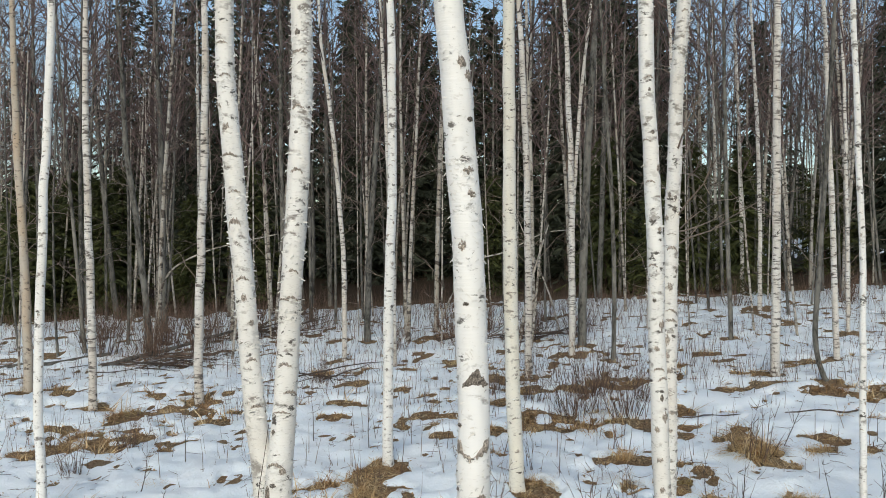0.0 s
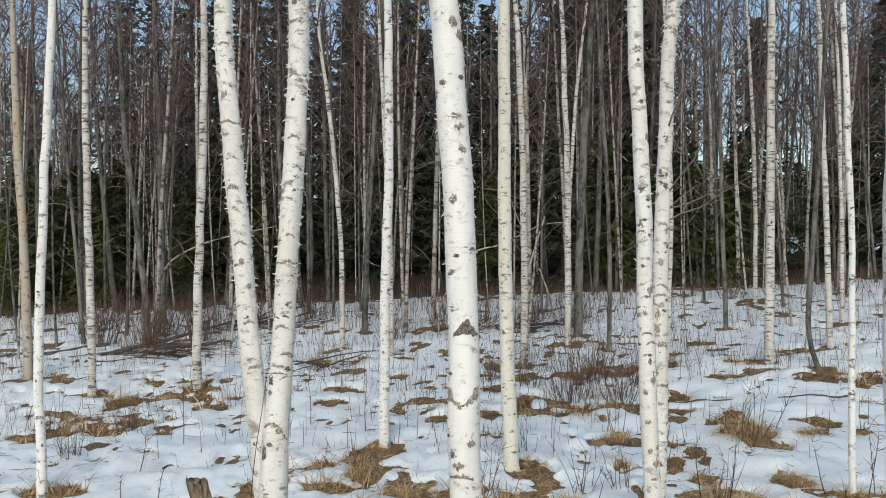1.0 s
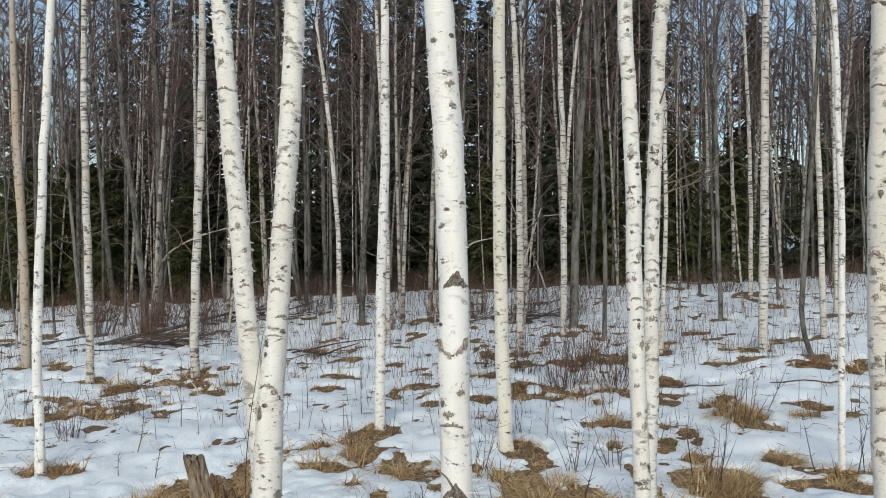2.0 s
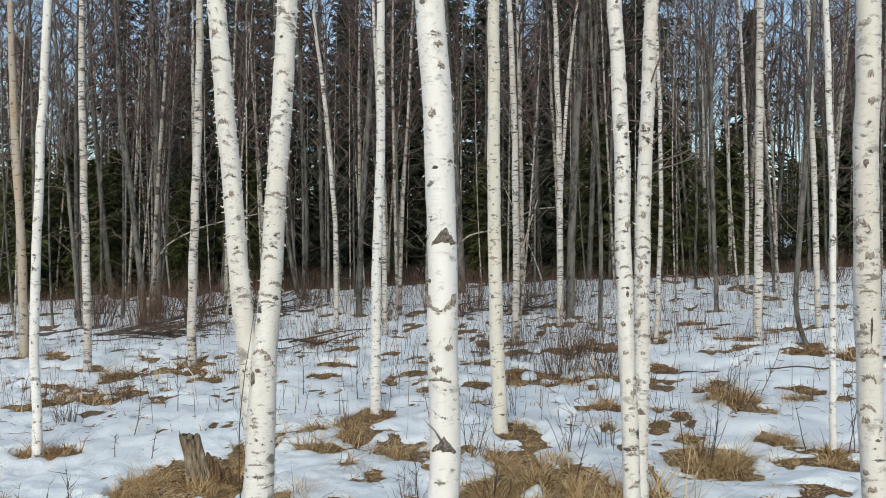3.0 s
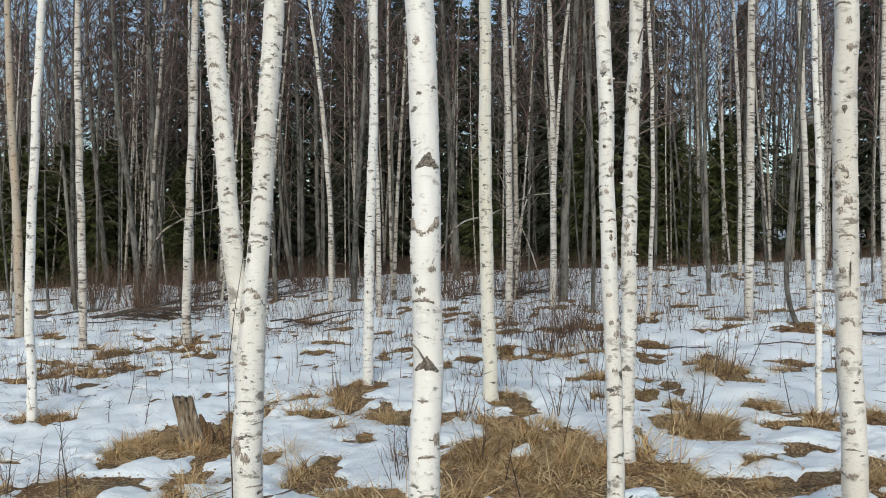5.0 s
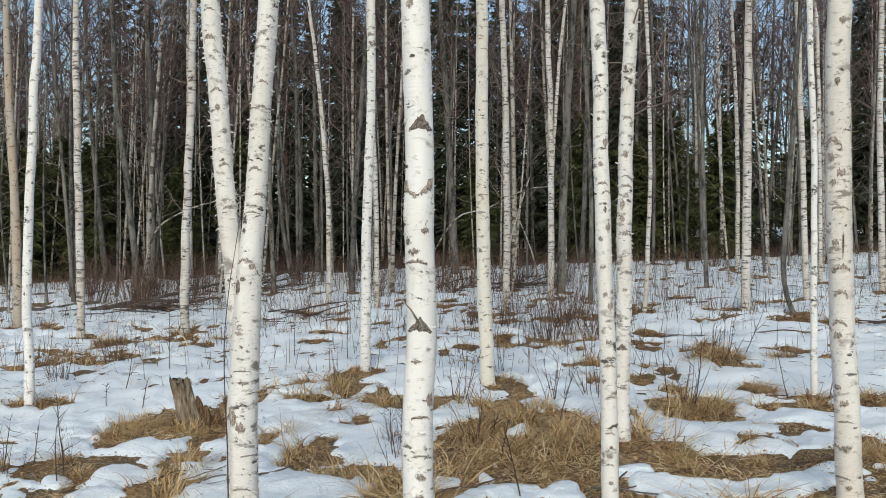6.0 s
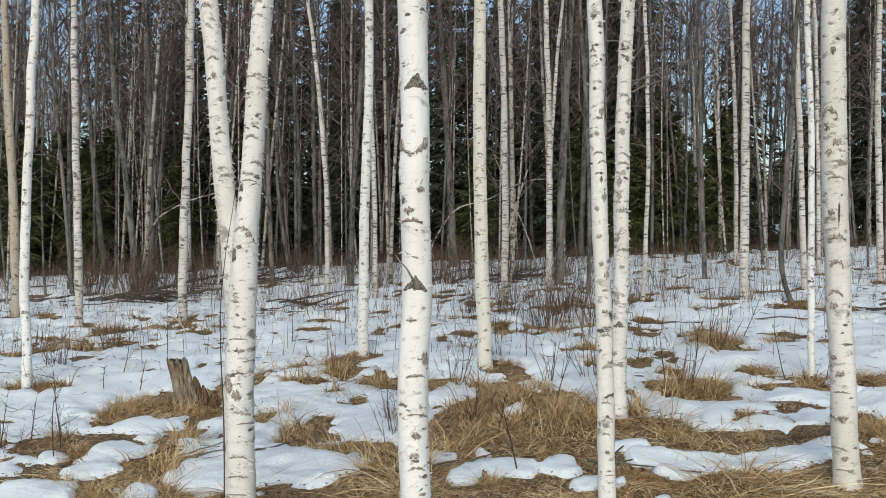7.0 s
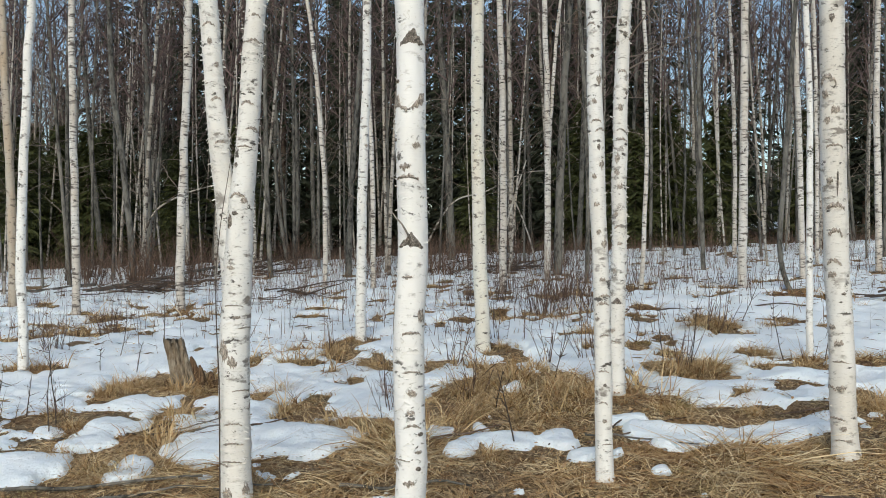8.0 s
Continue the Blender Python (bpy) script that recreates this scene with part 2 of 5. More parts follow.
def value_noise(x, y, scale, seed, octaves=3):
    """Smooth noise of about -1 to 1 over features of that many metres."""
    x, y = np.asarray(x, float), np.asarray(y, float)
    out, amp, total = 0.0, 1.0, 0.0
    for o in range(octaves):
        u, v = x / scale * 2**o + 91.7 * o, y / scale * 2**o - 37.3 * o
        iu, iv = np.floor(u).astype(np.int64), np.floor(v).astype(np.int64)
        fu, fv = u - iu, v - iv
        fu, fv = fu * fu * fu * (fu * (fu * 6 - 15) + 10), fv * fv * fv * (fv * (fv * 6 - 15) + 10)
        a, b = lattice(iu, iv, seed + o), lattice(iu + 1, iv, seed + o)
        c, d = lattice(iu, iv + 1, seed + o), lattice(iu + 1, iv + 1, seed + o)
        out = out + amp * ((a * (1 - fu) + b * fu) * (1 - fv) + (c * (1 - fu) + d * fu) * fv)
        total += amp
        amp *= 0.5
    return out / total * 1.5


# ---- ground: a slope that climbs away from the camera and to its right ----
SLOPE_Y = [-60, -6, 0, 4, 6.2, 8.6, 10, 11.4, 13, 15, 17, 18, 21.4, 28, 40, 60, 120, 400]
SLOPE_Z = [-1.5, -0.45, -0.35, -0.13, 0.04, 0.29, 0.34, 0.43, 0.55, 0.68, 0.83, 0.9, 1.12, 1.58, 2.3, 3.4, 4.2, 4.6]
RNG = np.random.default_rng(7)


def ground_height(x, y):
    x, y = np.asarray(x, float), np.asarray(y, float)
    near = np.clip((60 - np.hypot(x, y)) / 40, 0, 1)
    return np.interp(y, SLOPE_Y, SLOPE_Z) + 1.125 * np.tanh(x / 25) + near * (0.04 * value_noise(x, y, 1.1, 3, 2) + 0.03 * value_noise(x, y, 0.33, 9, 2))


# bare ground with dead grass in the snow, centre x, y and half sizes
BARE = [
    (-2.83, 10.29, 0.63, 0.95), (-3.24, 9.94, 0.33, 0.64), (-2.41, 10.86, 0.25, 1.11), (-2.27, 8.75, 0.15, 2.15), (-1.74, 6.67, 0.22, 0.6), (-3.22, 8.43, 0.34, 0.49),
    (-3.28, 7.59, 0.14, 0.27), (-2.5, 6.9, 0.4, 0.34), (-2.71, 7.37, 0.34, 0.12), (-2.64, 6.51, 0.54, 0.14), (-2.37, 7.27, 0.19, 0.17), (-4.99, 11.59, 0.36, 0.2),
    (-1.57, 9.5, 0.24, 0.32), (-1.01, 8.81, 0.37, 0.42), (-0.49, 8.13, 0.4, 0.3), (-0.11, 7.22, 0.19, 0.77), (0.27, 6.2, 0.63, 0.23), (-0.63, 6.33, 0.3, 0.16),
    (-0.81, 12.88, 0.39, 0.5), (-0.91, 11.98, 0.24, 0.33), (-1.34, 11.44, 0.23, 0.13), (-0.41, 11.32, 0.28, 0.39), (-1.0, 10.62, 0.09, 0.16), (-0.8, 9.99, 0.09, 0.08),
]
BARE += [
    (-0.56, 10.26, 0.1, 0.15), (-0.94, 9.33, 0.16, 0.32), (-0.17, 9.23, 0.13, 0.13), (1.23, 9.57, 0.77, 1.6), (0.49, 8.64, 0.31, 0.76), (1.7, 9.03, 0.32, 1.27),
    (0.39, 11.14, 0.31, 0.27), (1.25, 11.86, 0.34, 0.38), (0.5, 9.31, 0.18, 0.16), (2.98, 11.73, 0.23, 0.34), (3.36, 10.28, 0.45, 0.65), (4.52, 13.21, 0.31, 0.81),
    (4.76, 12.31, 0.15, 0.29), (4.32, 10.94, 0.25, 0.29), (5.8, 13.5, 0.21, 0.37), (4.49, 9.88, 0.48, 0.33), (5.44, 10.27, 0.31, 0.31), (3.97, 8.98, 0.37, 0.22),
    (3.5, 8.54, 0.24, 0.2), (2.79, 8.65, 0.08, 0.18), (3.82, 7.86, 0.17, 0.18), (3.35, 7.84, 0.34, 0.26), (2.39, 8.22, 0.35, 0.46), (2.8, 7.96, 0.37, 0.31),
]
BARE += [
    (4.43, 8.01, 0.27, 0.43), (1.99, 6.93, 0.19, 0.07), (2.87, 6.77, 0.5, 0.16), (0.92, 6.97, 0.28, 0.09), (2.49, 9.99, 0.09, 1.06),
]
BARE_FAR = [
    (-6.64, 14.66, 0.4, 0.44), (-8.74, 19.28, 0.69, 0.42), (-6.95, 17.74, 0.43, 0.33), (-4.89, 17.61, 0.55, 0.47), (-5.92, 18.38, 0.24, 0.39), (-7.94, 18.95, 0.27, 0.39),
    (-6.06, 16.98, 0.28, 0.41), (-6.97, 16.05, 0.53, 0.27), (-5.66, 14.94, 0.4, 0.29), (-5.43, 14.42, 0.25, 0.29), (-5.2, 15.09, 0.25, 0.19), (-4.02, 16.0, 0.38, 0.17),
    (-3.39, 15.45, 0.15, 0.17), (-4.47, 14.15, 0.1, 0.07), (-4.47, 14.81, 0.33, 0.12), (-6.06, 14.6, 0.24, 0.16), (-1.93, 17.13, 0.44, 0.21), (-1.94, 16.23, 0.36, 0.28),
    (-0.05, 14.72, 0.22, 0.14), (-0.17, 15.83, 0.37, 0.29), (-0.65, 15.77, 0.14, 0.32), (0.81, 16.4, 0.35, 0.29), (0.87, 14.81, 0.32, 0.22), (0.8, 13.59, 0.31, 0.34),
]
BARE_FAR += [
    (1.95, 15.08, 0.93, 0.73), (1.9, 17.44, 0.91, 0.41), (1.73, 13.18, 0.41, 0.26), (3.47, 17.86, 0.64, 0.6), (3.0, 14.61, 0.89, 0.54), (2.74, 12.91, 0.58, 0.29),
    (2.35, 11.75, 0.42, 0.27), (3.69, 13.93, 0.28, 0.14), (4.71, 18.72, 0.36, 0.68), (6.3, 18.26, 0.5, 0.34), (5.38, 12.9, 0.34, 0.21), (5.54, 17.03, 0.24, 0.2),
    (4.69, 16.67, 0.21, 0.27), (6.29, 17.21, 0.57, 0.27), (7.24, 16.29, 0.68, 0.68), (7.91, 16.26, 0.39, 0.49), (6.93, 14.39, 0.36, 0.11), (2.96, 11.51, 0.21, 0.11),
    (6.19, 12.74, 0.23, 0.09), (4.08, 15.58, 0.31, 0.18), (-1.65, 18.87, 0.62, 0.26), (-2.77, 20.1, 0.52, 0.42), (0.54, 20.38, 0.57, 0.43), (3.06, 20.74, 0.74, 0.42),
]
BARE_FAR += [
    (6.12, 20.57, 0.51, 0.23), (7.58, 19.11, 0.45, 0.23), (-3.64, 19.31, 0.49, 0.29), (-7.8, 16.4, 0.27, 0.22),
]
# snow that still lies between them
SNOW_LEFT = [
    (-3.08, 6.98, 0.38, 0.37), (-2.79, 7.57, 0.31, 0.21), (-2.67, 8.1, 0.24, 0.29), (-2.24, 6.97, 0.19, 0.27), (-2.9, 9.3, 0.16, 0.25), (-3.23, 8.0, 0.13, 0.12),
    (-2.02, 8.47, 0.28, 0.14), (-1.7, 7.56, 0.3, 0.45), (-1.15, 7.64, 0.32, 0.34), (-0.68, 7.52, 0.32, 0.3), (-0.4, 8.84, 0.34, 0.53), (-1.4, 9.8, 0.14, 0.82),
    (-2.09, 9.15, 0.17, 0.12), (0.39, 7.51, 0.14, 0.15), (0.61, 7.19, 0.11, 0.13), (0.98, 7.35, 0.3, 0.2), (1.37, 7.31, 0.19, 0.15), (1.52, 6.89, 0.12, 0.15),
    (0.75, 7.67, 0.06, 0.08), (0.46, 10.22, 0.28, 0.5), (1.68, 12.52, 0.24, 0.46), (2.15, 11.12, 0.23, 0.57), (1.52, 10.7, 0.17, 0.32), (1.17, 9.28, 0.12, 0.07),
]
SNOW_LEFT += [
    (2.98, 8.7, 0.44, 0.21), (2.69, 9.48, 0.2, 0.54), (3.66, 8.23, 0.29, 0.15), (4.07, 8.42, 0.25, 0.23), (4.22, 9.46, 0.37, 0.18), (2.33, 7.25, 0.36, 0.21),
    (2.89, 7.2, 0.5, 0.18), (3.47, 7.27, 0.29, 0.2), (2.04, 7.6, 0.22, 0.13), (2.36, 6.99, 0.23, 0.08), (1.77, 6.75, 0.08, 0.04), (4.69, 8.47, 0.31, 0.07),
    (3.66, 9.16, 0.24, 0.27),
]
# small scraps of snow left on the bare ground
SCRAPS = [
    (-1.41, 6.66, 0.09, 0.14), (-1.09, 6.79, 0.07, 0.04), (-0.86, 6.74, 0.1, 0.07), (-0.02, 6.2, 0.08, 0.09), (0.68, 6.42, 0.11, 0.03), (0.85, 6.04, 0.06, 0.06),
    (2.01, 6.35, 0.08, 0.04), (2.19, 5.87, 0.07, 0.03), (0.68, 9.2, 0.11, 0.03), (4.8, 9.26, 0.12, 0.09), (3.87, 9.58, 0.09, 0.09), (0.8, 8.08, 0.03, 0.04),
    (4.29, 7.65, 0.14, 0.08),
]
# bare rings where trunks stand: x, y
WELLS = []
HOLES = []
CLEAR = ((-3.7, 11.3, 1.9, 1.5), (-0.9, 10.6, 0.7, 1.0), (4.9, 11.6, 1.5, 1.5), (-2.9, 14.0, 1.2, 1.2))
for k in range(1300):
    hy = 9.3 + 19 * RNG.random() ** 0.8
    hx = (RNG.random() * 2 - 1) * (0.55 * hy + 1)
    wide, deep = 0.04 + 0.17 * RNG.random() ** 3, 0.04 + 0.13 * RNG.random() ** 3
    if hy > 15:
        wide, deep = wide * (1 + 0.05 * (hy - 15)), deep * (1 + 0.03 * (hy - 15))
    if any(((hx - a) / b) ** 2 + ((hy - c) / d) ** 2 < 1 for a, c, b, d in CLEAR) or (k >= 700 and (hy < 14.5 or float(value_noise(hx, hy, 2.2, 29, 2)) < 0)):
        continue
    HOLES.append((hx, hy, wide, deep))


def bump_sum(x, y, patches, power=2.0):
    out = np.zeros_like(x)
    for cx, cy, rx, ry in patches:
        near = (np.abs(x - cx) < 3.2 * rx) & (np.abs(y - cy) < 3.2 * ry)
        q = ((x[near] - cx) / rx) ** 2 + ((y[near] - cy) / ry) ** 2
        out[near] = np.maximum(out[near], 1 / (1 + q**power))
    return out


def snow_depth(x, y):
    """Depth of the snow over the ground; below zero the ground is bare."""
    x, y = np.atleast_1d(np.asarray(x, float)), np.atleast_1d(np.asarray(y, float))
    u, v = value_noise(x, y, 0.5, 21, 3), value_noise(x, y, 0.5, 22, 3)
    wx, wy = x + 0.10 * u, y + 0.15 * v
    d = np.interp(y, [-20, 6.3, 7.2, 8.0, 9.0, 10.5, 13, 20, 30, 33, 60, 75], [-0.07, -0.06, -0.04, 0.0, 0.025, 0.04, 0.045, 0.04, 0.03, -0.06, -0.06, 0.10])
    d = d + 0.16 * np.exp(-(((x - 19) / 11) ** 2 + ((y - 58) / 13) ** 2) ** 2)
    d = d + 0.030 * value_noise(x, y, 1.5, 11, 3) + 0.022 * value_noise(x, y * 0.8, 0.42, 15, 3) + 0.020 * value_noise(x, y, 0.17, 17, 2)
    rag = 0.03 * value_noise(x, y, 0.3, 19, 3) + 0.022 * value_noise(x, y, 0.11, 20, 2)
    broken = np.clip(0.72 + 0.95 * value_noise(x, y, 0.34, 23, 3), 0, 1)
    w = np.maximum(bump_sum(wx, wy, BARE, 3.0), bump_sum(wx, wy, BARE_FAR, 3.0) * broken)
    d = d * (1 - w) + (rag - 0.055) * w
    w = bump_sum(wx, wy, SNOW_LEFT, 3.0)
    d = d * (1 - w) + (0.06 + rag) * w
    w = bump_sum(wx, wy, SCRAPS, 2.0)
    d = d * (1 - w) + (0.025 + 1.3 * rag) * w
    return d - 0.15 * bump_sum(wx, wy, HOLES) - 0.14 * bump_sum(wx, wy, [(a, b, 0.20, 0.17) for a, b in WELLS])


# ---- birches ----
def centreline(coeffs, top, height):
    """Sideways shift of a trunk at a height: a gentle curve up to top, then straight on."""
    def shift(h):
        h = np.asarray(h, float)
        k = np.minimum(h, top)
        s = sum(c * k ** (i + 1) for i, c in enumerate(coeffs))
        slope = sum((i + 1) * c * top**i for i, c in enumerate(coeffs))
        return s + np.clip(slope, -0.06, 0.06) * np.maximum(h - top, 0)
    return shift


def wobbly(shift, seed):
    """The same line with the small kinks that a trunk has."""
    return lambda h: shift(h) + np.clip(np.asarray(h, float) / 0.5, 0, 1) * 0.012 * value_noise(np.asarray(h, float), np.asarray(h, float) * 0 + seed, 0.7, seed, 2)


def swollen(radius, rough, seed, flare=0.25):
    """The radius at a height and round the trunk, with knots, dents and a flared foot."""
    rng = np.random.default_rng(seed)
    knots = [(hn + rng.uniform(-0.25, 0.25), rng.uniform(0.02, 0.075), rng.uniform(0.03, 0.07), rng.uniform(0, 6.28)) for hn in np.arange(0.4, 6.5, 0.55)]

    def surface(h, th):
        h, th = np.asarray(h, float), np.asarray(th, float)
        r = radius(h) * (1 + rough * value_noise(np.cos(th) * 1.3 + seed, h * 2.4 + np.sin(th) * 1.3, 0.9, seed, 3))
        r = r * (1 + flare * np.exp(-np.maximum(h, 0) / 0.10) * (0.6 + 0.4 * np.cos(th * 4 + seed)))
        for hn, amp, tall, turn in knots:
            r = r * (1 + amp * np.exp(-(((h - hn) / tall) ** 2)) * (0.6 + 0.4 * np.cos(th - turn)))
        return r
    return surface


def trunk_mesh(shift, depth_shift, surface, h0, h1, sides, step, material):
    hs = np.concatenate([np.arange(h0, min(h1, 7.0), step), np.linspace(min(h1, 7.0), h1, max(2, int((h1 - 7.0) / 0.6) + 2) if h1 > 7 else 2)])
    th = np.arange(sides) * 2 * np.pi / sides
    H, TH = np.meshgrid(hs, th, indexing="ij")
    r = surface(H, TH)
    v = np.stack([shift(H) + r * np.cos(TH), depth_shift(H) + r * np.sin(TH), H], -1)
    n = len(hs)
    i, j = np.meshgrid(np.arange(n - 1), np.arange(sides), indexing="ij")
    i, j = i.ravel(), j.ravel()
    j2 = (j + 1) % sides
    b = Build()
    b.add(v, np.stack([i * sides + j, i * sides + j2, (i + 1) * sides + j2, (i + 1) * sides + j], 1))
    return b.mesh("trunk", material)


def grow(b, rng, start, heading, length, r0, seg, bend, up):
    """One crooked shoot; returns its path."""
    p, d = np.array(start, float), np.array(heading, float)
    path = [p.copy()]
    for _ in range(seg):
        d = d + rng.normal(0, bend, 3) + np.array([0, 0, up])
        d /= np.linalg.norm(d)
        p = p + d * length / seg
        path.append(p.copy())
    b.shoot(path, np.linspace(r0, r0 * 0.35, seg + 1))
    return np.array(path)


def crown_mesh(seed, height=7.0, count=24, spread=1.9, thick=1.0, subs=7, twigs=3):
    rng, b = np.random.default_rng(seed), Build()
    for i in range(count):
        z = height * (i + rng.random()) / count * 0.95
        az = i * 2.4 + rng.normal(0, 0.4)
        length = spread * (1 - 0.75 * z / height) * rng.uniform(0.7, 1.25)
        el = rng.uniform(0.6, 1.15)
        head = (math.cos(az) * math.cos(el), math.sin(az) * math.cos(el), math.sin(el))
        main = grow(b, rng, (0, 0, z), head, length, 0.015 * min(thick, 1.5), 5, 0.14, 0.03)
        for _ in range(subs):
            k = rng.integers(1, 6)
            side = (main[k] - main[k - 1]) / np.linalg.norm(main[k] - main[k - 1]) + rng.normal(0, 0.55, 3)
            sub = grow(b, rng, main[k], side / np.linalg.norm(side), length * rng.uniform(0.25, 0.5), 0.0065 * min(thick, 2.1), 3, 0.2, 0.0)
            for _ in range(twigs):
                s = rng.integers(1, 4)
                head = sub[s] - sub[s - 1] + rng.normal(0, 0.12, 3)
                grow(b, rng, sub[s], head / np.linalg.norm(head), rng.uniform(0.2, 0.5), 0.0045 * thick, 1, 0.1, -0.1)
    return b.mesh("crown", TWIG)


def dead_branch_mesh(seed):
    """One bare side branch that leaves a trunk along x."""
    rng, b = np.random.default_rng(seed), Build()
    el, length = rng.uniform(0.1, 0.95), rng.uniform(0.4, 1.5)
    main = grow(b, rng, (0, 0, 0), (math.cos(el), 0, math.sin(el)), length, 0.011, 5, 0.15, 0.02)
    for _ in range(3):
        k = rng.integers(2, 6)
        side = main[k] - main[k - 1] + rng.normal(0, 0.2, 3)
        grow(b, rng, main[k], side / np.linalg.norm(side), length * rng.uniform(0.2, 0.45), 0.0055, 2, 0.2, 0.0)
    return b.mesh("dead_branch", TWIG_PALE)


def add_branches(tree, shift, depth_shift, seed, count, low=1.2, high=7.0):
    rng = np.random.default_rng(seed)
    for k in range(count):
        h = low + (high - low) * rng.random() ** 0.7
        piece("dead_branch", DEAD[int(rng.integers(10))], tree, pose(float(shift(h)), float(depth_shift(h)), h, 0, 0, rng.uniform(0, 360)))


CROWNS = [crown_mesh(100 + k, thick=1.4, subs=6, twigs=2) for k in range(5)]
POLE_CROWNS = [crown_mesh(160 + k, 5.0, 12, 1.1, 1.6, 4, 1) for k in range(4)]
FAR_CROWNS = [crown_mesh(120 + k, 8.0, 19, 2.0, 2.4, 6, 2) for k in range(5)]
DEAD = [dead_branch_mesh(140 + k) for k in range(10)]


def scar_mesh(kind, seed):
    """A dark mark that wraps a trunk of radius 1: a filled arch, a wide vee, a cross band or a round eye."""
    rng, b = np.random.default_rng(seed), Build()
    n, m = 23, 7
    u = np.linspace(-1, 1, n)
    a = np.abs(u)
    half, hi, lo = {
        "arch": (0.92, 0.95 * np.exp(-((a / 0.6) ** 2)) - 0.05 - 0.30 * a, -0.40 - 0.12 * a**3),
        "crack": (0.07, 0.9 - 0.4 * a, -0.9 + 0.4 * a),
        "smudge": (rng.uniform(0.28, 0.5), 0.5 - 0.55 * a**2, -0.5 + 0.45 * a**2),
        "vee": (1.2, -0.12 + 1.1 * a**1.5 - 0.35 * a**10, -0.34 + 0.50 * a**1.3 - 0.15 * a**6 + 0.25 * a**12),
        "band": (rng.uniform(0.55, 0.95), 0.24 - 0.6 * a**2, -0.22 - 0.5 * a**2 + 0.14 * a**4),
        "eye": (rng.uniform(0.2, 0.3), 0.55 * np.sqrt(1.02 - a * a), -0.45 * np.sqrt(1.02 - a * a)),
    }[kind]
    rag = {"smudge": 0.20, "arch": 0.08, "vee": 0.11}.get(kind, 0.09)
    soft = np.array([0.25, 0.5, 0.25])
    rough = [np.convolve(rng.normal(0, rag * 1.3, n), soft, "same") + rng.normal(0, rag * 0.45, n) for _ in range(2)]
    hi, lo = hi + rough[0], lo + rough[1]
    hi = np.maximum(hi, lo + 0.05)
    u = u + rng.uniform(-0.15, 0.15)
    v = []
    for k in range(m):
        w = k / (m - 1)
        z = lo * (1 - w) + hi * w
        r = 1.012 + 0.05 * math.sin(math.pi * w) * (1 - a**3) * rng.uniform(0.4, 1.0) + rng.normal(0, 0.015, n)
        r = np.where((w in (0, 1)) | (a > 0.99), 0.965, r)
        th = half * u + rng.normal(0, 0.008, n)
        v.append(np.stack([r * np.sin(th), -r * np.cos(th), z], -1))
    v = np.array(v)
    i, j = np.meshgrid(np.arange(m - 1), np.arange(n - 1), indexing="ij")
    i, j = i.ravel(), j.ravel()
    b.add(v, np.stack([i * n + j, i * n + j + 1, (i + 1) * n + j + 1, (i + 1) * n + j], 1))
    return b.mesh("branch_scar", SCAR_GREY if kind in ("band", "smudge", "vee") else SCAR)


SCARS = {k: [scar_mesh(k, 200 + 10 * i + s) for s in range(6)] for i, k in enumerate(("arch", "vee", "band", "eye", "smudge", "crack"))}


def peel_mesh(shift, depth_shift, surface, h0, h1, count, seed, reach=0.03):
    """Thin curls of bark that stand off the trunk."""
    rng, b = np.random.default_rng(seed), Build()
    knots = rng.uniform(h0, h1, 16)
    for _ in range(count):
        h, a0 = rng.uniform(h0, h1), rng.uniform(0, 6.28)
        if rng.random() < 0.5:
            h = float(np.clip(rng.choice(knots) + rng.normal(0, 0.06), h0, h1))
        sgn = 1 if rng.random() < 0.5 else -1
        arc, tall = rng.uniform(0.10, 0.4), rng.uniform(0.004, 0.008 + 0.4 * reach)
        lift = 0.003 + reach * rng.random() ** 2.1
        rad = float(surface(h, a0))
        cx, cy = float(shift(h)), float(depth_shift(h))
        row, droop = [], rng.normal(-0.006, 0.012)
        for k in range(4):
            f = k / 3
            r = rad * 0.995 + lift * f**1.6
            th = a0 + sgn * arc * f
            t = tall * (1 - 0.6 * f)
            dz = droop * f * f
            row += [(cx + r * math.cos(th), cy + r * math.sin(th), h - t / 2 + dz), (cx + r * math.cos(th), cy + r * math.sin(th), h + t / 2 + dz)]
        b.add(row, [(2 * k, 2 * k + 2, 2 * k + 3, 2 * k + 1) for k in range(3)])
    return b.mesh("peeling_bark", BIRCH)


def aim(direction, at):
    d = Vector(direction).normalized()
    return Matrix.Translation(at) @ d.to_track_quat("Z", "Y").to_matrix().to_4x4()


def add_scars(tree, shift, depth_shift, surface, h0, h1, count, seed, kinds=("band", "smudge", "eye", "band")):
    rng = np.random.default_rng(seed)
    for k in range(count):
        h = h0 + (h1 - h0) * (k + rng.random()) / count
        kind = kinds[rng.integers(len(kinds))]
        mark(tree, shift, depth_shift, surface, h, rng.uniform(-180, 180), kind, rng.uniform(0.018, 0.055), k)


def mark(tree, shift, depth_shift, surface, h, azimuth, kind, size, k=0):
    """azimuth: degrees, 0 towards the open side in front of the trees."""
    r = float(surface(h, radians(azimuth - 90))) * 1.004
    at = (float(shift(h)), float(depth_shift(h)), h)
    piece("branch_scar", SCARS[kind][k % 6], TRUNK_OF.get(tree, tree), Matrix.Translation(at) @ Matrix.Rotation(radians(azimuth), 4, "Z") @ Matrix.Diagonal((r, r, size, 1)))


TRUNK_OF = {}


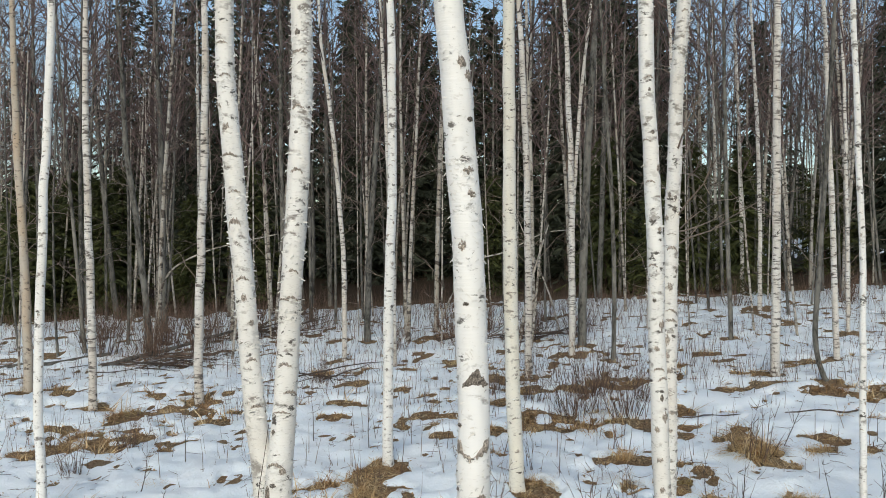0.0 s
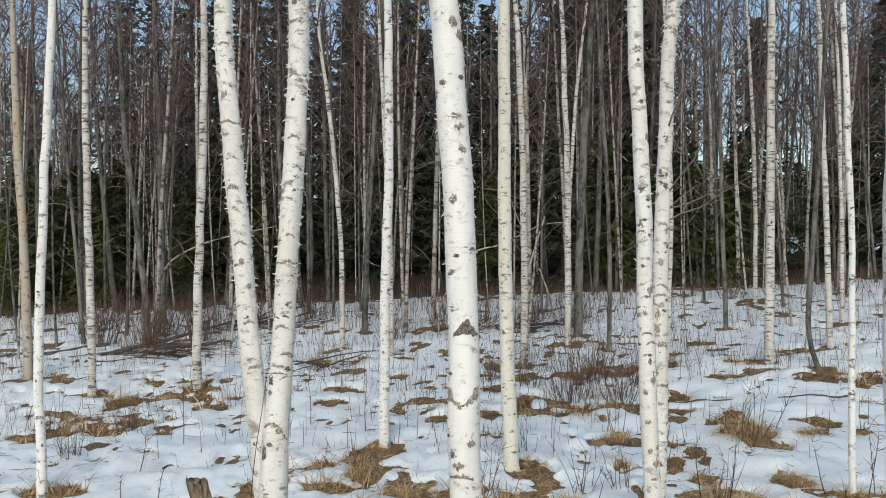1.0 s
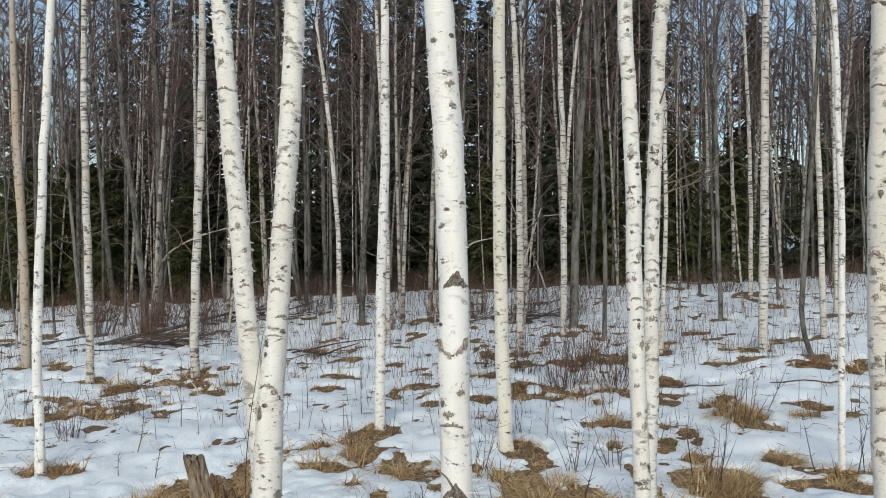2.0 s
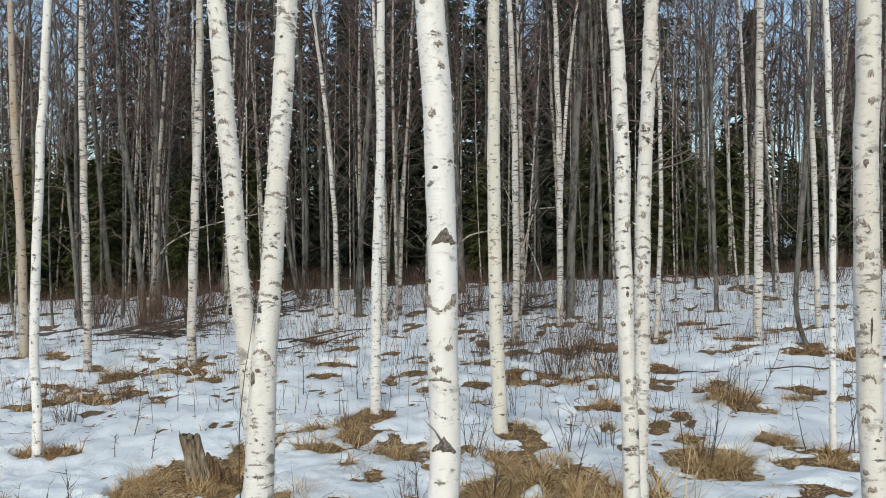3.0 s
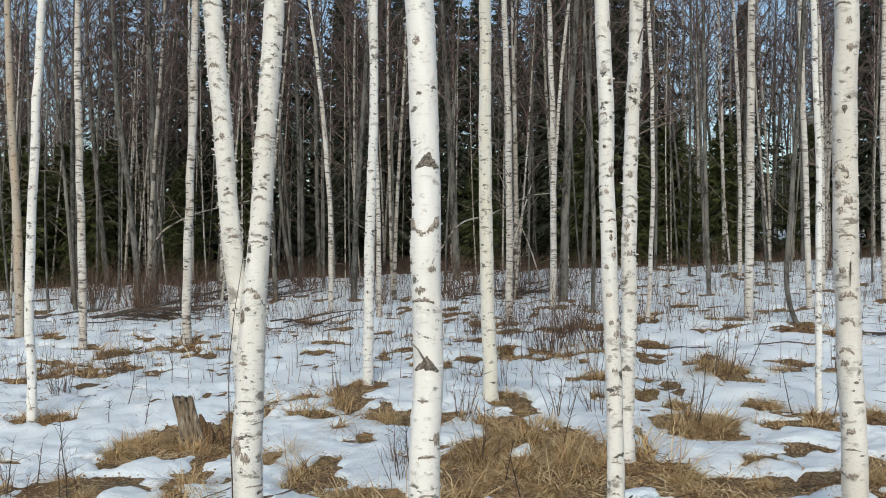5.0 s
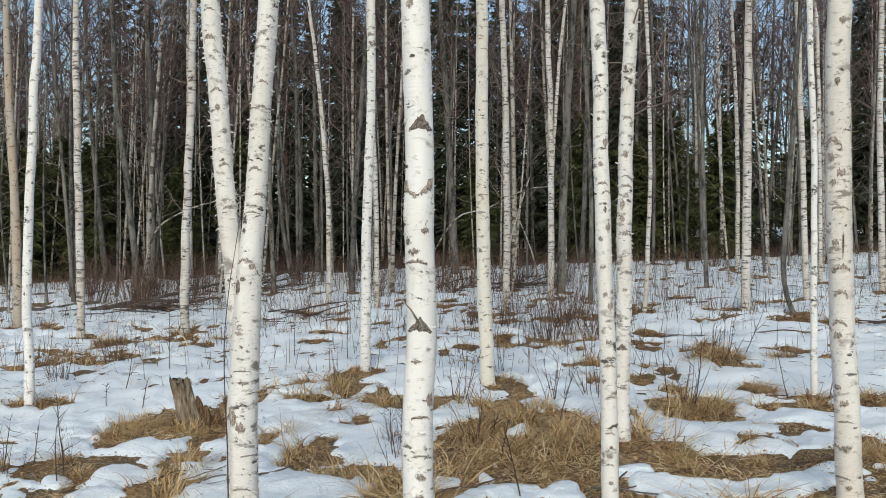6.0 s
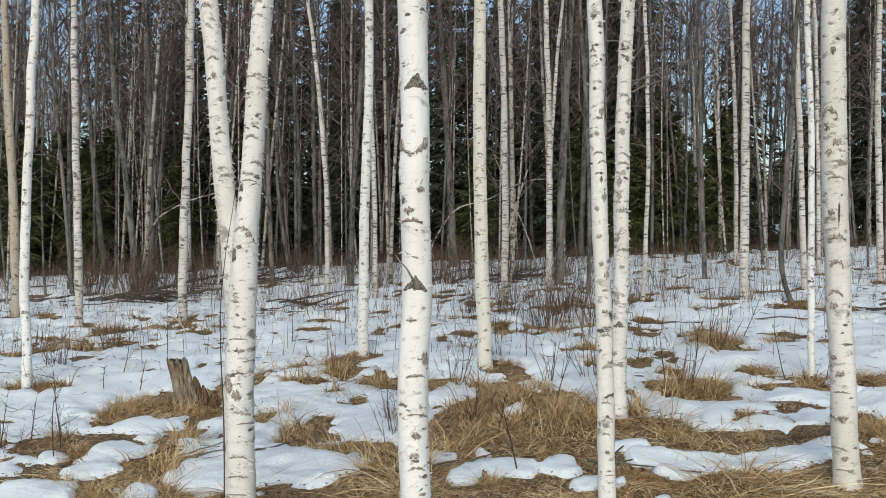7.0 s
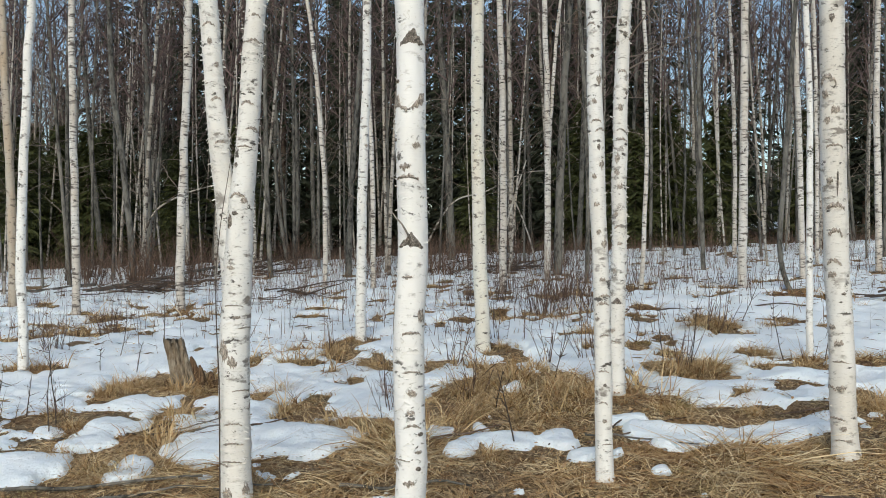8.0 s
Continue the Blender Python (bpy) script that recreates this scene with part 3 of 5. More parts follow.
def birch(x, y, d, coeffs, top, height=13.0, crown_at=6.5, bark=None, near=False, seed=1, label="", group="birch grove", radius=None, lean_y=0.0, dead=True, sides=12, marks=30, peel=2200, reach=0.016):
    """A birch: trunk, crown of bare twigs, and, close by, scars and peeling bark."""
    z = float(ground_height(x, y))
    WELLS.append((x, y))
    name, category = "birch_tree", "birch"
    tree = thing(name, x, y, z - 0.03, label or "slender white birch with dark bands, standing in patchy snow", category, group)
    shift = wobbly(centreline(coeffs, top, height), seed)
    depth_shift = wobbly(lambda h: lean_y * np.asarray(h, float), seed + 1)
    if radius is None:
        radius = lambda h: d / 2 * np.interp(h, [0, 0.5, 6.0, height], [1.04, 1.0, 0.80, 0.10])
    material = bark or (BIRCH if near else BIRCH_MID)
    surface = swollen(radius, 0.05 if near else 0.07, seed)
    TRUNK_OF[tree] = piece("trunk", trunk_mesh(shift, depth_shift, surface, -0.12, height, 24 if near else sides, 0.05 if near else 0.25, material), tree)
    e = 0.05
    direction = (float(shift(crown_at + e) - shift(crown_at)), lean_y * e, e)
    crown = piece("crown", CROWNS[seed % 5], tree, aim(direction, (float(shift(crown_at)), lean_y * crown_at, crown_at)) @ pose(0, 0, 0, 0, 0, seed * 77) @ Matrix.Scale((height - crown_at) / 7.0, 4))
    crown["label"] = "bare purple-brown birch twigs"
    if near:
        tagged(piece("peeling_bark", peel_mesh(shift, depth_shift, surface, 0.3, 6.0, int(peel * d), seed + 5, reach), TRUNK_OF[tree], None, "curled flakes of white bark"), kind="stuff")
        add_scars(tree, shift, depth_shift, surface, 0.25, 6.0, marks, seed + 9)
    elif dead:
        add_branches(tree, shift, depth_shift, seed + 3, 8)
    return tree, shift, depth_shift, surface


# the big birch in front
big, bs, bd, br = birch(0.18, 4.63, 0.170, (-0.032, 0.0184, -0.0035), 5.2, 14.0, 7.0, near=True, seed=11, marks=8, bark=BIRCH_WHITE, peel=9500, reach=0.014,
                        label="thick white birch with black chevron scars and peeling bark",
                        radius=lambda h: 0.085 * np.interp(h, [0, 2, 4.2, 5.2, 14], [1.04, 1.0, 0.97, 0.88, 0.1]))
for h, az, kind, size in (
    (0.68, -4, "smudge", 0.035), (0.76, -65, "smudge", 0.031), (0.76, 28, "eye", 0.028), (0.81, -52, "band", 0.018), (0.85, 28, "smudge", 0.022),
    (0.95, 44, "eye", 0.023), (1.0, 10, "band", 0.035), (1.07, 6, "smudge", 0.031), (1.18, 14, "smudge", 0.039), (1.3, 12, "band", 0.023),
    (1.52, 16, "band", 0.035), (1.61, 49, "smudge", 0.078), (1.83, -14, "smudge", 0.022), (2.02, 0, "arch", 0.062), (2.45, -21, "smudge", 0.039),
    (2.57, 27, "smudge", 0.039), (2.79, -5, "vee", 0.099), (2.93, -60, "eye", 0.023), (3.16, 3, "arch", 0.07), (3.55, -16, "eye", 0.022),
    (3.84, -25, "smudge", 0.056), (4.11, 30, "smudge", 0.041), (4.23, 28, "smudge", 0.041), (4.49, 47, "eye", 0.026), (4.71, 55, "smudge", 0.058),
    (4.78, 28, "smudge", 0.058),
):
    mark(big, bs, bd, br, h, az, kind, size, int(h * 10))
twig = Build()
grow(twig, np.random.default_rng(4), (float(bs(2.02)), -0.085, 2.03), (-0.6, -0.2, 0.8), 0.23, 0.009, 4, 0.14, 0.0)
piece("dead_branch", twig.mesh("dead_branch", SCAR), big, None, "short broken black branch")

# the forked birch
fork, fs, fd, fr = birch(-1.12, 6.10, 0.22, (-0.0863, 0.0516, -0.0056), 5.4, 14.0, 7.0, near=True, seed=23, marks=8, peel=8500, reach=0.022,
                         label="white birch forking low into two stems with peeling bark",
                         radius=lambda h: 0.11 * np.interp(h, [0, 1.2, 2.0, 2.7, 5.4, 14], [1.03, 0.98, 0.90, 0.72, 0.62, 0.08]))
ls = wobbly(centreline((0.0136, -0.0387, 0.0043), 5.4, 14.0), 31)
ld = wobbly(lambda h: 0.03 + 0.0 * np.asarray(h, float), 32)
lr = swollen(lambda h: 0.11 * np.interp(h, [0, 1.2, 2.4, 5.4, 14], [0.5, 0.66, 0.66, 0.58, 0.08]), 0.05, 31, 0.0)
stem = piece("second_stem", trunk_mesh(ls, ld, lr, 0.9, 13.0, 24, 0.05, BIRCH), fork)
piece("crown", CROWNS[3], fork, pose(float(ls(7.0)), 0.03, 7.0), "bare purple-brown birch twigs")
tagged(piece("peeling_bark", peel_mesh(ls, ld, lr, 1.6, 6.0, 1500, 33, 0.022), stem, None, "curled flakes of white bark"), kind="stuff")
add_scars(stem, ls, ld, lr, 2.0, 6.0, 9, 35, ("band", "smudge"))
for h, az, kind, size in (
    (0.18, 49, "smudge", 0.094), (0.16, -20, "smudge", 0.09), (0.39, -2, "band", 0.023), (0.52, 7, "band", 0.031), (0.66, 10, "band", 0.031),
    (0.72, -60, "smudge", 0.062), (0.9, 43, "band", 0.023), (1.1, 5, "smudge", 0.08), (1.18, -30, "smudge", 0.13), (1.35, 59, "band", 0.023),
    (1.42, 14, "smudge", 0.023), (1.51, 3, "band", 0.023), (1.78, -19, "smudge", 0.03), (2.1, -34, "eye", 0.107), (2.26, 24, "smudge", 0.046),
    (2.31, -10, "band", 0.06), (2.52, -38, "eye", 0.038), (2.66, -8, "band", 0.031), (2.98, 0, "band", 0.06), (3.43, 12, "band", 0.045),
    (3.61, 12, "band", 0.045), (4.29, 1, "band", 0.05), (4.54, -15, "eye", 0.022), (4.72, -10, "band", 0.05), (5.09, -12, "band", 0.045),
):
    mark(fork, fs, fd, fr, h, az, kind, size, int(h * 10))
for h, az, kind, size in (
    (2.7, 30, "band", 0.06), (3.01, 25, "band", 0.05), (3.25, 30, "smudge", 0.04), (3.42, 4, "smudge", 0.05), (3.56, 8, "band", 0.05),
    (3.95, 0, "band", 0.09), (4.15, 10, "band", 0.04), (4.4, -12, "band", 0.04), (4.59, -12, "smudge", 0.05), (4.94, 7, "band", 0.045), (5.16, -3, "band", 0.045),
):
    mark(stem, ls, ld, lr, h, az, kind, size, int(h * 10))

# other near birches
cz, cs, cd, cr = birch(1.61, 6.36, 0.129, (-0.0131, -0.0090, 0.0010), 5.3, 12.5, near=True, seed=42, marks=14, label="straight white birch with black eye-shaped knots")
for h, az, kind, size in (
    (0.31, 18, "band", 0.024), (0.48, -4, "smudge", 0.032), (0.62, -11, "band", 0.032), (0.75, -1, "eye", 0.024), (0.86, -11, "band", 0.04),
    (1.13, 14, "band", 0.032), (1.25, -45, "smudge", 0.032), (1.43, 10, "band", 0.039), (1.55, 1, "smudge", 0.032), (1.82, 26, "smudge", 0.071),
    (1.91, -10, "smudge", 0.047), (2.12, -14, "smudge", 0.032), (2.33, -30, "smudge", 0.04), (2.42, 29, "smudge", 0.071), (2.55, 5, "eye", 0.055),
    (2.76, 0, "band", 0.04), (2.9, -12, "smudge", 0.04), (3.07, 30, "smudge", 0.072), (3.24, -26, "eye", 0.032), (3.49, -40, "band", 0.032),
    (4.08, -26, "band", 0.03), (4.42, 10, "eye", 0.031), (4.72, 10, "eye", 0.031),
):
    mark(cz, cs, cd, cr, h, az, kind, size, int(h * 10))
dz, ds, dd, dr = birch(2.17, 8.70, 0.161, (0.0164, -0.0070, 0.0016), 5.8, 13.0, near=True, seed=57, marks=46, bark=BIRCH_SCARRED, peel=5000, reach=0.03, label="crooked white birch with heavily scarred grey bark")
for h, az, kind, size in (
    (0.58, -23, "band", 0.043), (0.69, -42, "smudge", 0.043), (0.98, -23, "arch", 0.053), (1.3, -45, "smudge", 0.064), (1.58, -1, "smudge", 0.043),
    (1.75, -11, "band", 0.053), (1.87, -39, "smudge", 0.064), (2.16, -1, "smudge", 0.064), (2.3, -29, "smudge", 0.064), (2.44, -30, "smudge", 0.107),
    (2.64, -3, "band", 0.054), (2.96, -9, "smudge", 0.075), (3.34, -3, "band", 0.065), (3.62, -60, "smudge", 0.065), (3.84, -40, "eye", 0.055),
):
    mark(dz, ds, dd, dr, h, az, kind, size, int(h * 10))
add_branches(dz, ds, dd, 59, 9, 2.9, 5.0)
ez, es, ed, er = birch(3.60, 6.68, 0.195, (-0.1052, -0.0008, 0.0015), 4.4, 13.0, near=True, seed=64, marks=8, lean_y=-0.12, bark=BIRCH_SCARRED, label="stout white birch with grey cracked bark on bare grass")
for h, az, kind, size in (
    (0.18, -41, "band", 0.027), (0.27, -30, "smudge", 0.045), (0.36, -60, "band", 0.036), (0.6, -27, "smudge", 0.053), (0.81, -35, "band", 0.035),
    (0.96, -31, "smudge", 0.053), (1.08, -60, "smudge", 0.044), (1.34, 1, "eye", 0.026), (1.5, -43, "smudge", 0.06), (1.6, -37, "band", 0.069),
    (1.83, -24, "band", 0.09), (2.03, -24, "band", 0.086), (2.21, -43, "smudge", 0.06), (2.24, -8, "crack", 0.16), (2.66, -54, "smudge", 0.068),
    (2.75, -9, "smudge", 0.069), (2.86, -60, "smudge", 0.068), (2.99, -45, "band", 0.11), (3.42, -28, "eye", 0.069), (3.86, -10, "smudge", 0.068),
    (4.06, -16, "smudge", 0.059), (4.19, -44, "band", 0.034),
):
    mark(ez, es, ed, er, h, az, kind, size, int(h * 10))
birch(0.98, 11.9, 0.196, (-0.0506, 0.0080, -0.0004), 6.5, 13.0, near=True, seed=71, marks=36, bark=BIRCH_CREAM, peel=900, label="cream-white birch rising from a grass mound")
birch(-0.81, 13.3, 0.157, (-0.0213, 0.0157, -0.0018), 6.9, 12.5, near=True, seed=86, marks=50, label="slim white birch with thin dark rings")
birch(-5.17, 11.6, 0.128, (-0.0647, 0.0228, -0.0016), 6.7, 12.5, near=True, seed=91, marks=26, label="slightly bowed slim white birch on open snow")
# middle birches
for k, (x, y, d, co, top) in enumerate((
    (-1.11, 20.5, 0.119, (0.0008, -0.0066), 4.1), (-6.82, 17.5, 0.160, (-0.0075, -0.0076, 0.0008), 8.0),
    (-4.80, 17.7, 0.185, (-0.0281, 0.0169, -0.0015), 7.9), (1.76, 18.5, 0.155, (0.0097, -0.0045), 7.8), (3.01, 21.0, 0.160, (0.012, -0.004), 8.3),
    (-2.36, 21.5, 0.124, (0.0175, -0.0125), 7.3), (8.37, 19.1, 0.136, (-0.0267, -0.0013), 6.1),
    (6.66, 18.0, 0.187, (0.0071, -0.0001), 7.5), (9.45, 26.8, 0.137, (0.0114, -0.0046), 7.8), (4.52, 17.8, 0.095, (0.0608, -0.0094), 6.0),
    (10.60, 20.2, 0.156, (-0.0321, 0.0039), 6.3), (-8.58, 32.0, 0.168, (-0.0247, 0.0006), 9.8), (10.1, 22.4, 0.105, (-0.0013, -0.0026), 6.8),
    (9.76, 32.0, 0.126, (-0.0169, 0.0), 7.1), (10.17, 30.5, 0.137, (-0.0144, -0.0015), 8.6),
)):
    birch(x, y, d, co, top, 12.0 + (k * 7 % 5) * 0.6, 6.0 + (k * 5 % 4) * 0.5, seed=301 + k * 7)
birch(4.87, 10.4, 0.082, (0.0051, -0.0041), 6.0, 10.0, 6.2, near=True, seed=95, label="thin white young birch on open snow")
birch(-8.90, 19.3, 0.199, (-0.0156, -0.0092, 0.0007), 8.5, 13.0, 7.0, bark=BIRCH_TAN, seed=401, label="birch with bare tan-orange bark low on the trunk")
birch(3.03, 21.05, 0.10, (-0.0239, 0.0094), 8.3, 12.0, 7.0, seed=417, label="thin white birch growing beside its twin stem")

# ---- grey alders and bare trunks of the wood's edge ----
for k, (x, y, d, co, top) in enumerate((
    (0.88, 28.2, 0.253, (-0.0479, -0.0015), 8.4), (3.39, 21.9, 0.21, (0.0083, 0.0045), 6.9), (-4.29, 24.9, 0.144, (-0.0655, 0.0051), 6.2), (-7.77, 23.8, 0.183, (-0.0745, -0.0076), 5.4),
    (-11.44, 31.5, 0.206, (-0.1089, 0.0011), 6.6), (-8.50, 27.4, 0.211, (-0.0136, -0.0011), 8.5), (-2.02, 24.0, 0.169, (0.0077, 0.0072), 5.2), (-4.01, 32.0, 0.168, (-0.0314, 0.0011), 8.5),
    (7.12, 22.2, 0.114, (-0.0373, 0.0017), 6.8), (7.97, 27.0, 0.087, (0.003, 0.0), 4.4), (7.35, 17.2, 0.105, (-0.58, 0.42, -0.07), 1.3), (-4.66, 30.2, 0.135, (-0.2235, 0.026), 4.2),
    (-4.76, 32.5, 0.189, (0.0527, -0.0124), 5.4), (5.41, 31.1, 0.199, (0.0307, -0.0007), 6.9), (7.53, 29.5, 0.113, (0.0186, -0.0036), 6.5), (3.78, 19.9, 0.103, (0.0286, -0.0114), 3.9),
)):
    birch(x, y, d, co, top, 11.5 + (k * 7 % 5) * 0.7, 6.0 + (k * 3 % 4) * 0.5, bark=GREY, seed=501 + k * 11, group="grey trunks of the wood",
          label="grey-barked alder with bare branches at the wood's edge", sides=10)


def far_tree(seed, bark, d, name, label):
    """One pattern tree of the wood behind, to be copied."""
    rng = np.random.default_rng(seed)
    height = rng.uniform(11.5, 14.5)
    tree = thing(name, 0, 0, 0, label, "birch" if bark != GREY else "alder", "trees of the wood")
    shift = centreline((rng.normal(0, 0.045), rng.normal(0, 0.006)), 6.0, height)
    depth_shift = centreline((rng.normal(0, 0.03), rng.normal(0, 0.004)), 6.0, height)
    radius = lambda h: d / 2 * np.interp(h, [0, 0.6, 6.0, height], [1.1, 1.0, 0.75, 0.1])
    piece("trunk", trunk_mesh(shift, depth_shift, swollen(radius, 0.07, seed), -0.4, height, 8, 0.35, bark), tree)
    at = 4.4 + 1.2 * rng.random()
    piece("crown", FAR_CROWNS[seed % 5], tree, aim((float(shift(at + 0.1) - shift(at)), float(depth_shift(at + 0.1) - depth_shift(at)), 0.1), (float(shift(at)), float(depth_shift(at)), at)), "bare purple-brown twigs")
    add_branches(tree, shift, depth_shift, seed + 3, 9, 1.5, 6.5)
    return tree


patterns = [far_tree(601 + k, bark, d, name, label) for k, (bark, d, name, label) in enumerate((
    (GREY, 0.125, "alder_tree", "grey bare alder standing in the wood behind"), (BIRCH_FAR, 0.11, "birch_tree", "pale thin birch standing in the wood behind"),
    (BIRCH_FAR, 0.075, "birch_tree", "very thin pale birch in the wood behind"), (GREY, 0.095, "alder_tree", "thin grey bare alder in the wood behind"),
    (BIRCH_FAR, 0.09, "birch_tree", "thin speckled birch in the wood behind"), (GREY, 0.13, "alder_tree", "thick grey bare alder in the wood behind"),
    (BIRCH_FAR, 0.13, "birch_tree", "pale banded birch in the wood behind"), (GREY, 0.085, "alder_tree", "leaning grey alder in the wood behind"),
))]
taken = list(WELLS)
rng = np.random.default_rng(33)
placed = 0
while placed < 172:
    y = 23.5 + 28 * rng.random() ** 0.95
    x = (rng.random() * 2 - 1) * (0.56 * y + 2)
    if placed % 3 == 0:
        y = 29 + 15 * rng.random()
        x = (0.30 + 0.27 * rng.random()) * y * (1 if rng.random() < 0.45 else -1)
    if min(math.hypot(x - a, y - b) for a, b in taken) < 0.55:
        continue
    taken.append((x, y))
    p = patterns[placed % len(patterns)]
    m = pose(x, y, float(ground_height(x, y)), 0, 0, rng.uniform(0, 360)) @ Matrix.Scale(rng.uniform(0.85, 1.15), 4)
    if placed < len(patterns):
        p.matrix_basis = m
    else:
        copy_thing(p, m).matrix_basis = m
    placed += 1


# more bare trees that close the wood
rng = np.random.default_rng(37)
for k in range(84):
    lo, hi = ((-0.15, 0.23), (-0.15, 0.23), (0.22, 0.5), (-0.5, -0.28))[k % 4] if k < 44 else (-0.14, 0.2) if k < 58 else (0.2, 0.52)
    y = rng.uniform(36, 55)
    x = rng.uniform(lo, hi) * y
    m = pose(x, y, float(ground_height(x, y)), 0, 0, 47 * k) @ Matrix.Scale(rng.uniform(0.85, 1.1), 4)
    copy_thing(patterns[(0, 3, 7, 4, 2, 1)[k % 6]], m).matrix_basis = m


# ---- thin young poles between them ----
def pole(seed, d, bark, label):
    rng = np.random.default_rng(seed)
    height = rng.uniform(7.5, 11)
    tree = thing("young_birch", 0, 0, 0, label, "young birch", "young poles of the wood")
    shift = centreline((rng.normal(0, 0.06), rng.normal(0, 0.008)), 6.0, height)
    depth_shift = centreline((rng.normal(0, 0.04), rng.normal(0, 0.004)), 6.0, height)
    radius = lambda h: d / 2 * np.interp(h, [0, 0.6, 6.0, height], [1.1, 1.0, 0.7, 0.12])
    piece("trunk", trunk_mesh(shift, depth_shift, swollen(radius, 0.07, seed), -0.4, height, 6, 0.5, bark), tree)
    piece("crown", POLE_CROWNS[seed % 4], tree, pose(float(shift(4.2)), float(depth_shift(4.2)), 4.2), "bare fine twigs")
    add_branches(tree, shift, depth_shift, seed + 3, 4, 0.8, 4.5)
    return tree


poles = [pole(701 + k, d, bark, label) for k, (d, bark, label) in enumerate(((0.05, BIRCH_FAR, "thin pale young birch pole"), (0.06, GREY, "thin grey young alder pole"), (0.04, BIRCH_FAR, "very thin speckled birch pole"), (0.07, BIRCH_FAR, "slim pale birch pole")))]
rng, placed = np.random.default_rng(35), 0
while placed < 100:
    y = 21.5 + 22 * rng.random()
    x = (rng.random() * 2 - 1) * (0.56 * y + 1)
    if min(math.hypot(x - a, y - b) for a, b in taken) < 0.35:
        continue
    taken.append((x, y))
    m = pose(x, y, float(ground_height(x, y)), 0, 0, rng.uniform(0, 360)) @ Matrix.Scale(rng.uniform(0.85, 1.2), 4)
    p = poles[placed % 4]
    if placed < 4:
        p.matrix_basis = m
    else:
        copy_thing(p, m).matrix_basis = m
    placed += 1


# ---- spruces ----
def spruce_mesh(seed, height, spread, count, material, n=7, wide=(0.07, 0.13)):
    """Drooping boughs set round the trunk at uneven heights, each with two rows of needle sprays."""
    rng, b = np.random.default_rng(seed), Build()
    for w in range(count):
        f = 0.03 + 0.96 * ((w + rng.random()) / count) ** 0.92
        z = height * f
        length = (spread * (1 - f) ** 0.75 + 0.12) * rng.uniform(0.55, 1.2)
        az = w * 2.4 + rng.normal(0, 0.4)
        out, side = np.array([math.cos(az), math.sin(az), 0]), np.array([-math.sin(az), math.cos(az), 0])
        s = np.linspace(0, 1, 3)
        lift = 0.35 * (f - 0.3) + rng.normal(0, 0.1)
        spine = out * (s * length)[:, None] + np.array([0, 0, 1.0]) * (lift * s - 0.45 * s * s * (1 - f) + 0.12 * s**3)[:, None] * length + np.array([0, 0, z])
        b.tube(spine, np.linspace(0.02, 0.004, 3), 3)
        for i in range(n):
            q = (i + 0.8) / n
            c = np.array([np.interp(q, s, spine[:, a]) for a in range(3)])
            for sg in (-1, 1):
                l = (length * (0.40 * (1 - q) + 0.10) + 0.12) * rng.uniform(0.7, 1.3)
                d = side * sg * 0.75 + out * 0.6 + np.array([0, 0, rng.normal(-0.45, 0.3)])
                d /= np.linalg.norm(d)
                wv = np.cross(d, rng.normal(0, 1, 3))
                wv *= rng.uniform(*wide) / (np.linalg.norm(wv) + 1e-6)
                b.add([c, c + d * l * 0.45 + wv, c + d * l, c + d * l * 0.45 - wv], [(0, 1, 2, 3)])
    return b.mesh("foliage", material, False)


def spruce(seed, height, spread, boughs, material, label):
    tree = thing("spruce_tree", 0, 0, 0, label, "spruce", "spruces behind the birches")
    b = Build()
    b.tube([(0, 0, -0.5), (0, 0, height * 0.5), (0, 0, height)], [0.011 * height, 0.007 * height, 0.01], 8)
    piece("trunk", b.mesh("trunk", BROWN), tree)
    piece("foliage", spruce_mesh(seed, height, spread, boughs, material, *((10, (0.022, 0.05)) if height < 6 else (9, (0.038, 0.08)))), tree)
    return tree


SPRUCES = [spruce(801, 15.0, 2.5, 170, NEEDLE, "tall dark green spruce behind the birches"), spruce(802, 11.0, 2.2, 190, NEEDLE, "dark green spruce in the shade of the wood"),
           spruce(803, 5.0, 1.5, 150, NEEDLE_YOUNG, "young yellow-green spruce below the birches"), spruce(804, 18.0, 2.7, 185, NEEDLE, "very tall dark spruce behind the birches")]
spots = [(7.4, 31.2, 2), (8.7, 32.2, 2), (10.3, 31.0, 2), (9.4, 34.5, 2), (5.9, 32.6, 2), (-13.6, 33, 2), (-16.2, 34.5, 2), (6.6, 34.5, 2), (-12.5, 35, 2), (-17, 36, 2), (1.9, 34, 2), (19.5, 37, 2), (-7.5, 35, 2), (-15, 33.5, 2), (-9.5, 34, 2), (-14.6, 31.2, 2), (-12.3, 32.3, 2), (-13.6, 36.5, 2), (-17.0, 38.5, 2)]
rng = np.random.default_rng(515)
for k in range(64):
    # tall ones stand in two groups, low ones to either side
    side, y = -0.64 + 1.28 * ((k * 0.618) % 1.0), 35.5 + 22 * ((k * 0.377) % 1.0)
    if 0.24 < side < 0.43 and y > 38:
        continue
    tall = -0.36 < side < -0.11 or -0.08 < side < 0.24
    spots.append((side * y, y, (0, 3, 3, 1)[int(rng.integers(4))] if tall else (2, 2, 1)[int(rng.integers(3))]))
spots += [(-4.3, 45.0, 3), (-5.2, 50.0, 0), (-3.5, 40.5, 1), (-5.6, 54.0, 3), (8.0, 42.5, 3), (10.3, 46.5, 3), (7.6, 48.0, 0), (9.6, 41.0, 0)]
